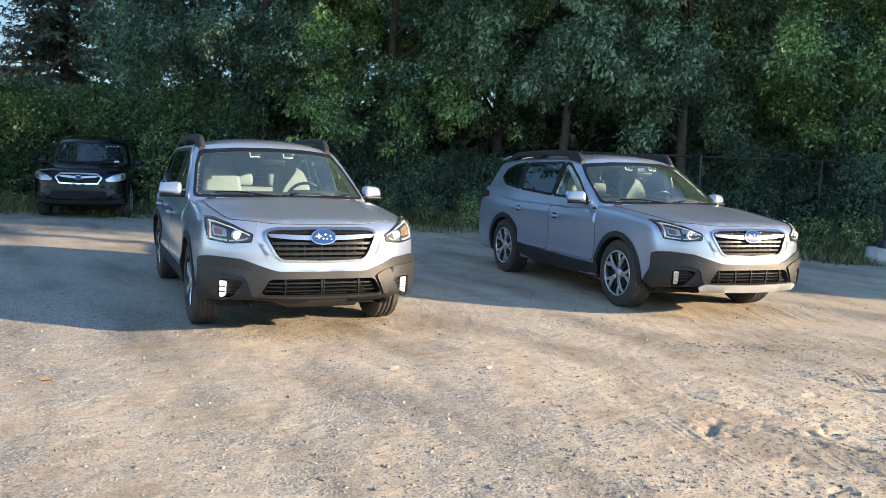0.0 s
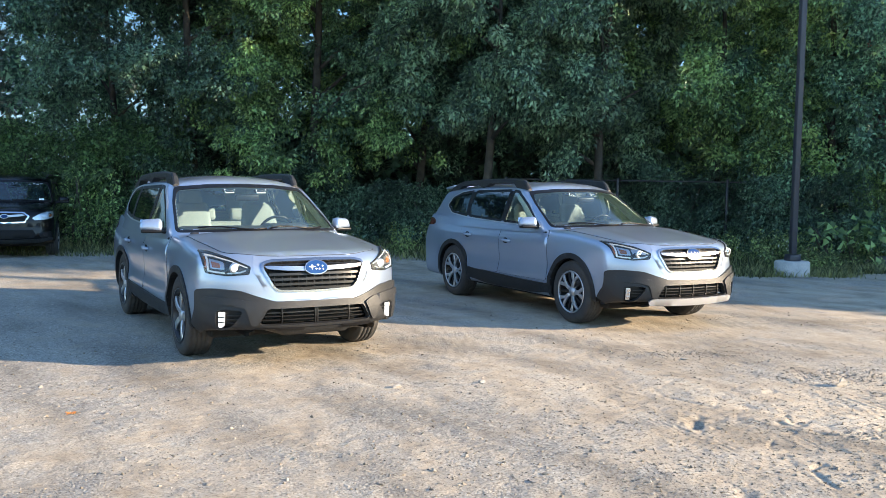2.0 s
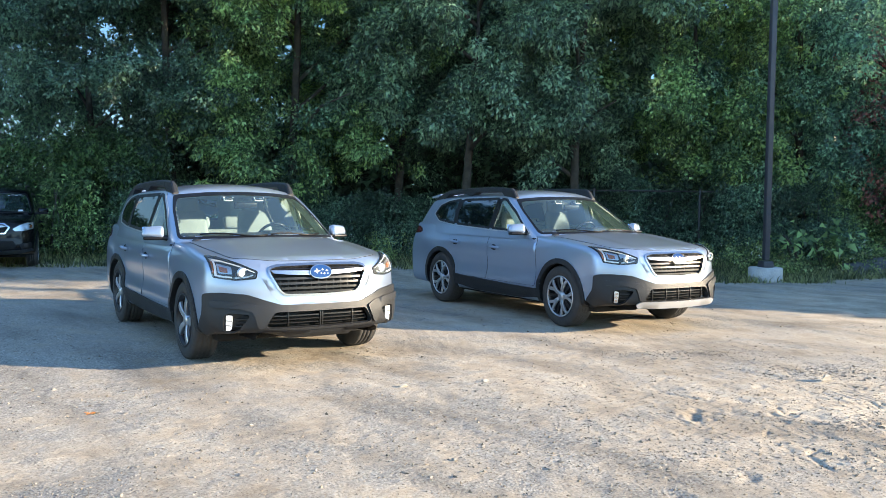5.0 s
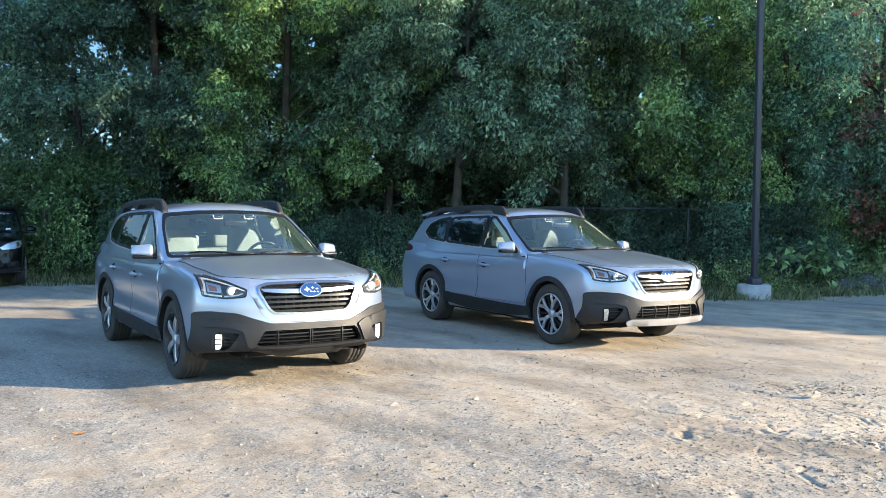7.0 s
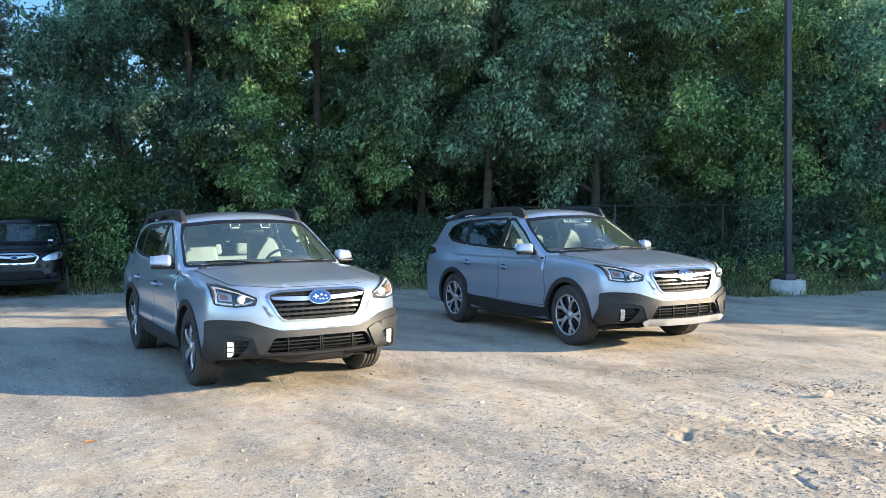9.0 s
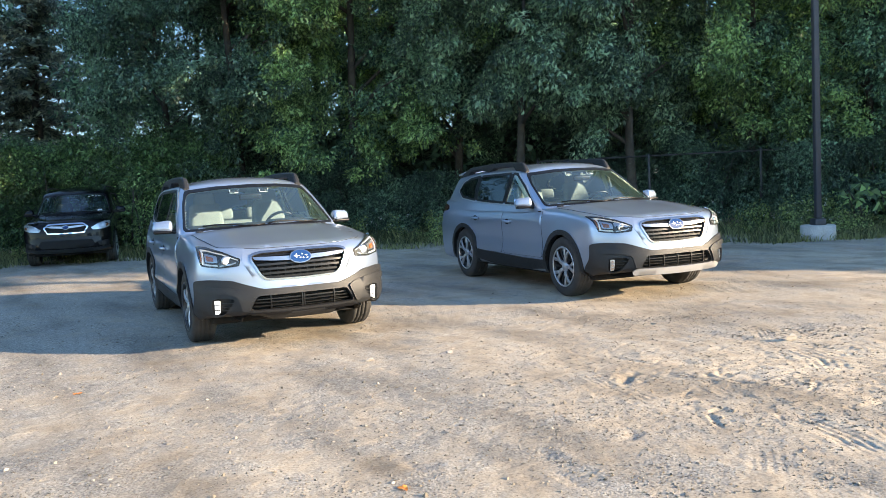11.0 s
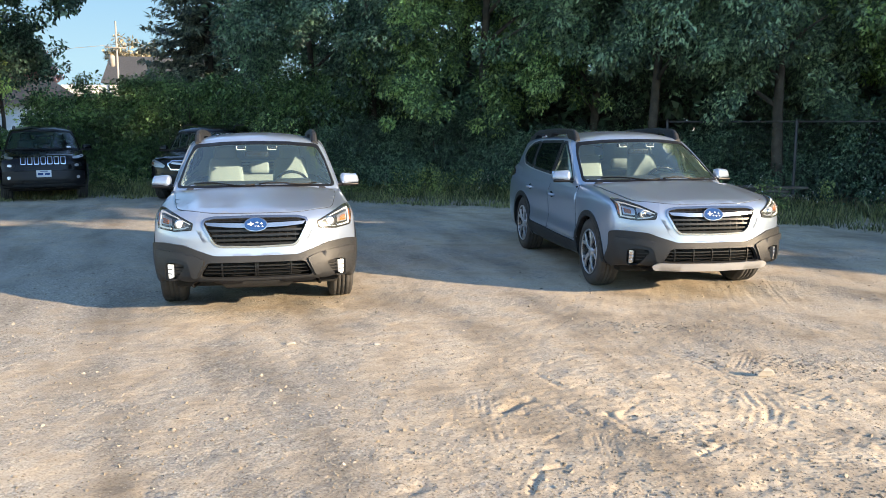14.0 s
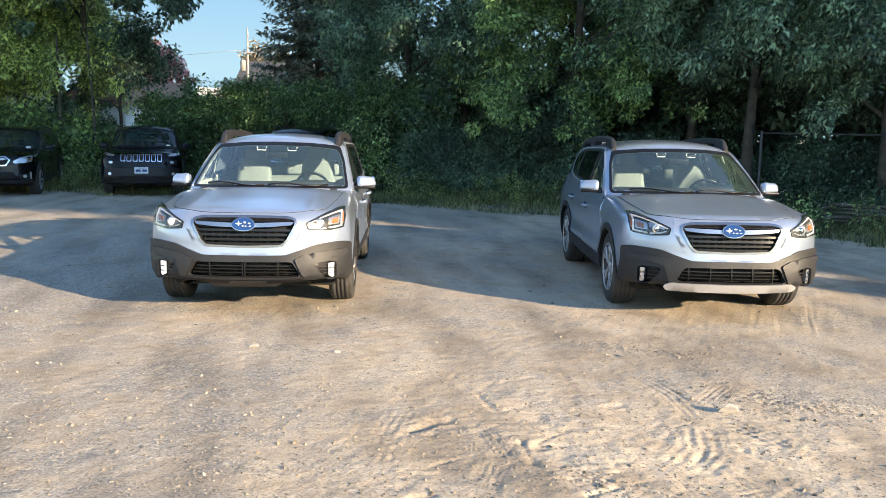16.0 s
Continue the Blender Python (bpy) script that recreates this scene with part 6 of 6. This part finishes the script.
def spruce(seed, x, y, height, spread, label):
    rng = np.random.default_rng(seed)
    root = thing("spruce", pose(x, y, 0), label, "tree", "trees along the lot")
    part("trunk", bm_tube([(0, 0, 0), (0, 0, height * 0.5), (0, 0, height)], [0.2, 0.12, 0.02], 8), BARK, root)
    # tiers of boughs that dip and lift at the tip, each with hanging twigs
    base, ax, side, ln = [], [], [], []
    for z in np.arange(1.2, height, 0.34):
        reach = spread * (1 - z / height) ** 0.85 + 0.12
        for k in range(13):
            a, rl = rng.random() * 6.283, reach * (0.65 + 0.45 * rng.random())
            d = np.array([math.cos(a), math.sin(a), 0.0])
            q = np.array([-d[1], d[0], 0.0])
            for t in np.arange(0.15, 1.0, 0.16 / max(rl, 0.3)):
                p = d * rl * t + np.array([0, 0, z - 0.30 * rl * math.sin(2.2 * t) * 0.6 + 0.03 * rng.normal()])
                for sd in (-1, 1) * 5:
                    w = d * 0.5 + q * sd * (0.5 + 0.4 * rng.random()) + np.array([0, 0, -0.5 * rng.random() - 0.15]) + 0.45 * rng.normal(size=3)
                    base.append(p + 0.05 * rng.normal(size=3)), ax.append(w / np.linalg.norm(w)), side.append(d * 0.3 + np.array([0, 0, 0.9]) + 0.5 * rng.normal(size=3)), ln.append((0.15 + 0.17 * rng.random()) * (1.15 - 0.4 * t))
    base, ax, side, ln = np.array(base), np.array(ax), np.array(side), np.array(ln)[:, None]
    b = np.cross(ax, side)
    v = np.stack([base - b * ln * 0.2, base + b * ln * 0.2, base + ax * ln], 1).reshape(-1, 3)
    f = np.arange(len(base) * 3).reshape(-1, 3)
    add_part("needles", mesh_of("needles", v, f, LEAVES["spruce"]), root, "blue-green needle boughs in tiers")
    return root


spruce(5, -12.9, 29.2, 15.0, 3.2, "tall blue-green spruce behind the hedge")

# unseen trees and a bush added on the sun's side to cast shade
for i, (c, r, h) in enumerate([(12.0, 0.72, 9.5), (15.4, 2.15, 14.0), (19.5, 1.9, 11.2), (23.3, 2.0, 10.4)]):
    x = 19.0 + 0.8 * i
    tree(90 + i, x, c - 0.28 * x, h, r, "maple", "unseen leafy tree added to shade the lot", 0.3, 330 if r > 1 else 150, 32, 0.34, 0.2, 0.7 if r > 1 else 0.35)
for i, (x, c, r, h, base) in enumerate([(26.0, 12.0, 2.6, 21.0, 9.5), (27.0, 16.3, 2.4, 23.0, 3.0)]):
    tree(95 + i, x, c - 0.28 * x, h, r, "maple", "unseen high-crowned tree added to shade the far left", base, 420, 26, 0.45, 0.24, 0.8)
bush(99, 12.5, 7.7, 1.7, 1.6, 1.9, "bush", "unseen round bush added to shade the ground", 150, 70, 0.14)

# ---- lamp post ----
POSTM = mat("bronze_paint", (0.035, 0.036, 0.045), 0.5, vary=0.1)
CONC = mat("concrete", (0.40, 0.40, 0.38), 0.9, vary=0.2, scale=5, bump=0.4, bump_scale=40)
post = thing("lamp_post", pose(7.45, 14.4, 0, 0, 0, 4), "dark square steel lamp post on a round concrete base", "lamp post")
part("footing", bm_lathe([(0.0, 0.27), (0.285, 0.27), (0.305, 0.255), (0.31, 0.0)], 40, "z"), CONC, post, "weathered pale concrete footing")
part("base_cover", bm_box(0.22, 0.22, 0.12, 0.012, 2, (0.92, 0.92), pose(0, 0, 0.33)), POSTM, post)
part("pole", bm_box(0.105, 0.105, 7.5, 0.012, 2, None, pose(0, 0, 4.15)), POSTM, post)

# ---- grass along the edge ----
GRASS = leaf_mat("grass_blade", (0.075, 0.11, 0.042), (0.19, 0.20, 0.085))


def grass(seed, name, label, n, place, tall):
    rng = np.random.default_rng(seed)
    xy = place(rng, n)
    h = tall * (0.35 + 0.9 * rng.random(n) ** 1.5)
    a = rng.random(n) * 6.283
    lean = rng.normal(size=(n, 2)) * 0.5 * h[:, None]
    w = 0.006 + 0.006 * rng.random(n)
    z = np.zeros(n)
    base = np.stack([xy[:, 0], xy[:, 1], z], 1)
    side = np.stack([np.cos(a) * w, np.sin(a) * w, z], 1)
    mid = base + np.stack([lean[:, 0] * 0.35, lean[:, 1] * 0.35, h * 0.6], 1)
    tip = base + np.stack([lean[:, 0], lean[:, 1], h], 1)
    v = np.stack([base - side, base + side, mid + side * 0.7, mid - side * 0.7, tip], 1).reshape(-1, 3)
    k = np.arange(n)[:, None] * 5
    f = np.concatenate([k + np.array([[0, 1, 2]]), k + np.array([[0, 2, 3]]), k + np.array([[3, 2, 4]])], 0)
    tagged(new(name, mesh_of(name, v, f, GRASS)), label, "grass", "", "stuff")


def edge_y(x):
    """Line where the gravel gives way to the grass."""
    return np.interp(x, [-20, -12, -8, -4, 0, 3, 5, 8, 12, 18], [14.5, 17.2, 19.0, 18.6, 18.0, 17.3, 16.0, 14.9, 15.6, 16.6])


def strip(rng, n):
    x = rng.uniform(-19, 17, n)
    keep = np.array([noise.noise(Vector((q * 0.9, 3.0, 0))) for q in x])
    d = rng.random(n) ** 0.8 * 3.2 - 0.3 - 1.1 * keep
    return np.stack([x, edge_y(x) + d + 0.25 * rng.normal(size=n)], 1)


def tufts(rng, n):
    c = np.stack([rng.uniform(-18, 16, 60), rng.uniform(-0.9, 0.1, 60)], 1)
    c[:, 1] += edge_y(c[:, 0])
    k = rng.integers(0, 60, n)
    return c[k] + rng.normal(size=(n, 2)) * np.array([0.25, 0.10])


grass(1, "grass", "uneven dry and green grass along the gravel", 34000, strip, 0.18)
def patches(rng, n):
    c = np.array([(6.9, 14.2), (8.1, 14.25), (8.4, 14.7), (6.6, 14.6), (-5.2, 18.3), (-4.6, 18.6), (-3.6, 18.5), (9.2, 14.9)])
    return c[rng.integers(0, len(c), n)] + rng.normal(size=(n, 2)) * np.array([0.28, 0.12])


grass(3, "grass_tufts", "green grass tufts and weeds round the post footing", 3200, patches, 0.15)
grass(2, "weeds", "low weeds creeping onto the gravel", 6000, tufts, 0.10)


def tall_strip(rng, n):
    """Clumps of taller growth scattered behind the edge."""
    c = np.stack([rng.uniform(-17, 15, 110), rng.normal(size=110) * 0.55 + 1.4], 1)
    k = rng.integers(0, 110, n)
    x = c[k, 0] + rng.normal(size=n) * 0.28
    return np.stack([x, edge_y(x) + c[k, 1] + 0.18 * rng.normal(size=n)], 1)


grass(4, "tall_grass", "tall uncut grass and stalks before the bushes", 11000, tall_strip, 0.34)
WEED = leaf_mat("weed_leaf", (0.05, 0.10, 0.035), (0.20, 0.26, 0.09))
rng = np.random.default_rng(77)
xy = tall_strip(rng, 620)
hh = 0.12 + 0.5 * rng.random(620) ** 1.6
v, f = leaf_cloud(rng, np.column_stack([xy, hh]), 0.10 + 0.10 * rng.random(620), 60, 0.055, 1.1)
v[:, 2] = np.maximum(v[:, 2], 0.02)
tagged(new("leafy_weeds", mesh_of("leafy_weeds", v, f, WEED)), "leafy green weeds along the edge of the lot", "weeds", "", "stuff")
FLOWER = mat("white_flower", (0.62, 0.62, 0.58), 0.8, vary=0.1)
n = 420
xy = tall_strip(rng, n)
v, f = leaf_cloud(rng, np.column_stack([xy, 0.25 + 0.4 * rng.random(n)]), np.full(n, 0.04), 3, 0.03, 1.0)
tagged(new("wild_flowers", mesh_of("wild_flowers", v, f, FLOWER)), "tiny white wild flowers among the weeds", "flowers", "", "stuff")

# ---- chain-link fence among the trees ----
STEEL = mat("galvanised_steel", (0.055, 0.055, 0.058), 0.6, 0.5, vary=0.1)
fence = thing("fence", pose(0, 0, 0), "old galvanised fence rail and posts among the trees", "fence")
FX = np.arange(3.0, 18.0, 2.6)
fy = lambda x: 19.35 - 0.06 * x
for x in FX:
    part("fence_post", bm_lathe([(0.0, 1.80), (0.022, 1.79), (0.03, 1.77), (0.03, 0.0)], 12, "z"), STEEL, fence, "", pose(x, fy(x), 0))
for x0, x1 in zip(FX, FX[1:]):
    part("fence_rail", bm_tube([(x0, fy(x0), 1.74), (x1, fy(x1), 1.74)], 0.018, 8), STEEL, fence)
    part("fence_wire", bm_tube([(x0, fy(x0), 0.12), (x1, fy(x1), 0.12)], 0.004, 5), STEEL, fence)

# ---- plank pile by the fence ----
WOOD = mat("weathered_wood", (0.05, 0.042, 0.035), 0.9, color2=(0.13, 0.11, 0.09), scale=7, bump=0.5, bump_scale=60)
pile = thing("plank_pile", pose(4.7, 17.7, 0), "pile of old weathered planks under the trees", "plank pile")
rp = random.Random(4)
for i in range(7):
    part("plank", bm_box(0.9 + 0.5 * rp.random(), 0.14, 0.045, 0.006, 1, None, pose(0.5 * rp.random(), 0.3 * rp.random() - 0.15, 0.03 + 0.07 * i, 3 * rp.random(), 8 * rp.random() - 4, 60 * rp.random() - 30)), WOOD, pile)

# ---- far sky behind the left-hand trees ----
skym = bpy.data.materials.new("far_sky")
skym.use_nodes = True
nt = skym.node_tree
nt.nodes.remove(nt.nodes["Principled BSDF"])
em, tc, sp, rm = (nt.nodes.new(k) for k in ("ShaderNodeEmission", "ShaderNodeTexCoord", "ShaderNodeSeparateXYZ", "ShaderNodeValToRGB"))
nt.links.new(tc.outputs["Generated"], sp.inputs[0])
nt.links.new(sp.outputs["Z"], rm.inputs[0])
rm.color_ramp.elements[0].position, rm.color_ramp.elements[1].position = 0.2, 0.62
rm.color_ramp.elements[0].color, rm.color_ramp.elements[1].color = (0.155, 0.265, 0.34, 1), (0.07, 0.18, 0.33, 1)
nt.links.new(rm.outputs[0], em.inputs[0])
nt.links.new(em.outputs[0], nt.nodes["Material Output"].inputs[0])
bm = bmesh.new()
cols = [(600 * math.sin(radians(a)), 600 * math.cos(radians(a))) for a in range(-90, 60, 6)]
lo, hi = [bm.verts.new((x, y, -5)) for x, y in cols], [bm.verts.new((x, y, 220)) for x, y in cols]
for i in range(len(cols) - 1):
    bm.faces.new((lo[i], lo[i + 1], hi[i + 1], hi[i]))
me = bpy.data.meshes.new("backdrop")
bm.to_mesh(me)
bm.free()
me.materials.append(skym)
tagged(new("backdrop", me), "pale blue sky far beyond the trees", "sky", "", "structure")

# ---- beyond the hedge: house, utility pole, red maple ----
SIDING = mat("pale_siding", (0.62, 0.60, 0.54), 0.8, vary=0.06, scale=3)
SHINGLE = mat("grey_shingle", (0.045, 0.047, 0.05), 0.9, vary=0.25, scale=8)


def gable(lx, ly, z0, z1):
    """A solid pitched roof with its ridge along x."""
    bm = bmesh.new()
    rv = [bm.verts.new(q) for q in ((-lx, -ly, z0), (lx, -ly, z0), (lx, ly, z0), (-lx, ly, z0), (-lx, 0, z1), (lx, 0, z1))]
    for q in ((0, 1, 5, 4), (2, 3, 4, 5), (1, 2, 5), (3, 0, 4), (3, 2, 1, 0)):
        bm.faces.new([rv[i] for i in q])
    return bm


house = thing("house", pose(-28.5, 52.4, 0, 0, 0, 24), "pale house with grey pitched roof behind the hedge", "house")
part("wall", bm_box(5.4, 7, 4.2, 0.02, 1, None, pose(0, 0, 2.1)), SIDING, house)
part("roof", gable(3.0, 4.0, 4.2, 6.1), SHINGLE, house, "grey shingle gable roof", None, False)
part("lean_to", bm_box(6.5, 2.4, 4.0, 0.02, 1, (1, 0.9), pose(-1.6, -5.0, 2.0)), SIDING, house, "pale lean-to along the house")
for x in (-1.6, 1.4):
    w = part("window", bm_box(1.1, 0.08, 1.2, 0.01, 1, None, pose(x, -6.2, 2.6)), WHITE, house, "white framed window")
    part("pane", bm_box(0.9, 0.03, 1.0, 0, 1, None, pose(x, -6.25, 2.6)), BLACKPL, w)
BROWNROOF = mat("brown_shingle", (0.26, 0.15, 0.10), 0.9, vary=0.25, scale=8)
garage = thing("garage", pose(-24.2, 32.6, 0, 0, 0, 88), "small white garage with brown roof glimpsed past the hedge", "garage")
part("wall", bm_box(5.5, 3.4, 2.5, 0.02, 1, None, pose(0, 0, 1.25)), WHITE, garage)
part("roof", gable(3.0, 2.1, 2.5, 3.7), BROWNROOF, garage, "brown shingle gable roof", None, False)
part("garage_door", bm_box(0.08, 2.4, 2.0, 0.01, 1, None, pose(-2.77, 0, 1.0)), SIDING, garage)
shed = thing("shed", pose(-27.5, 26.0, 0, 0, 0, 47), "white sided shed glimpsed between the trunks", "shed")
part("wall", bm_box(7.0, 4.0, 3.0, 0.02, 1, None, pose(0, 0, 1.5)), WHITE, shed)
part("roof", gable(3.8, 2.4, 3.0, 3.6), WHITE, shed, "pale low roof", None, False)
part("door", bm_box(1.0, 0.08, 2.0, 0.01, 1, None, pose(1.6, -2.02, 1.0)), SIDING, shed)
POLEW = mat("pole_wood", (0.27, 0.255, 0.235), 0.9, vary=0.12)
up = thing("utility_pole", pose(-27.2, 45.7, 0), "pale utility pole with crossarm and transformer", "utility pole")
part("pole", bm_lathe([(0.0, 7.6), (0.05, 7.6), (0.085, 0.0)], 14, "z"), POLEW, up)
part("crossarm", bm_box(1.2, 0.09, 0.08, 0.01, 1, None, pose(0, -0.13, 6.1, 0, 0, 20)), POLEW, up)
part("transformer", bm_lathe([(0.0, 0.7), (0.13, 0.68), (0.16, 0.62), (0.16, 0.05), (0.0, 0.0)], 18, "z"), POLEW, up, "", pose(-0.28, -0.1, 5.0))
part("cable", bm_tube([(-40 * q, 6 * q, 6.3 - 1.6 * q * (1 - q)) for q in np.linspace(0, 1, 9)], 0.012, 5), POLEW, up)

# ---- fallen leaves ----
AUTUMN = mat("autumn_leaf", (0.55, 0.15, 0.03), 0.7, color2=(0.62, 0.27, 0.05), scale=30)
for x, y, s, a in ((-2.5, 5.34, 0.035, 20), (0.03, 2.9, 0.028, 80), (-3.3, 5.0, 0.022, 140)):
    bm = bmesh.new()
    ring = [bm.verts.new((s * (1 + 0.35 * math.cos(5 * q)) * math.cos(q), s * (1 + 0.35 * math.cos(5 * q)) * math.sin(q), 0.006 + 0.004 * math.sin(3 * q))) for q in np.linspace(0, 2 * math.pi, 24, endpoint=False)]
    mid = bm.verts.new((0, 0, 0.004))
    for i in range(24):
        bm.faces.new((mid, ring[i], ring[(i + 1) % 24]))
    me = bpy.data.meshes.new("fallen_leaf")
    bm.to_mesh(me)
    bm.free()
    me.materials.append(AUTUMN)
    ob = new("fallen_leaf", me)
    ob.matrix_world = pose(x, y, float(ground_z(np.array([x]), np.array([y]))[0]), 0, 0, a)
    tagged(ob, "orange fallen leaf lying on the gravel", "leaf", "fallen leaves")

# ---- gravel heap, broad-leaved weeds ----
bm = bmesh.new()
bmesh.ops.create_grid(bm, x_segments=40, y_segments=30, size=1.0)
for v in bm.verts:
    x, y = v.co.x, v.co.y
    h = max(0.0, 1 - x * x - y * y) ** 0.8
    v.co = (x * 2.2, y * 1.2, 0.34 * h * (1 + 0.25 * noise.noise(Vector((x * 3, y * 3, 0)))) + 0.03 * noise.noise(Vector((x * 14, y * 14, 1))) * (h > 0) - 0.02)
me = bpy.data.meshes.new("gravel_heap")
bm.to_mesh(me)
bm.free()
me.polygons.foreach_set("use_smooth", np.ones(len(me.polygons), bool))
me.materials.append(mat("heap_gravel", (0.06, 0.06, 0.064), 0.95, color2=(0.17, 0.167, 0.165), scale=10, fine=45, bump=1.0, bump_scale=35))
ob = new("gravel_heap", me)
ob.matrix_world = pose(12.2, 16.6, 0, 0, 0, 10)
tagged(ob, "low heap of dark grey gravel beside the bushes", "gravel heap", "", "stuff")
bush(171, 9.6, 16.5, 1.6, 0.8, 1.3, "light", "broad-leaved weeds beside the lamp post", 12, 12, 0.2)
bush(174, 12.9, 18.3, 2.4, 1.0, 6.4, "redvine", "creeper with dark reddish leaves on the trees", 70, 34, 0.13)
bush(172, -6.6, 20.3, 1.2, 0.5, 2.7, "light", "yellowing vine hanging on the hedge", 46, 40, 0.11)
bush(173, 3.4, 16.4, 1.4, 0.6, 0.6, "light", "low weeds at the edge of the gravel", 20, 30, 0.1)
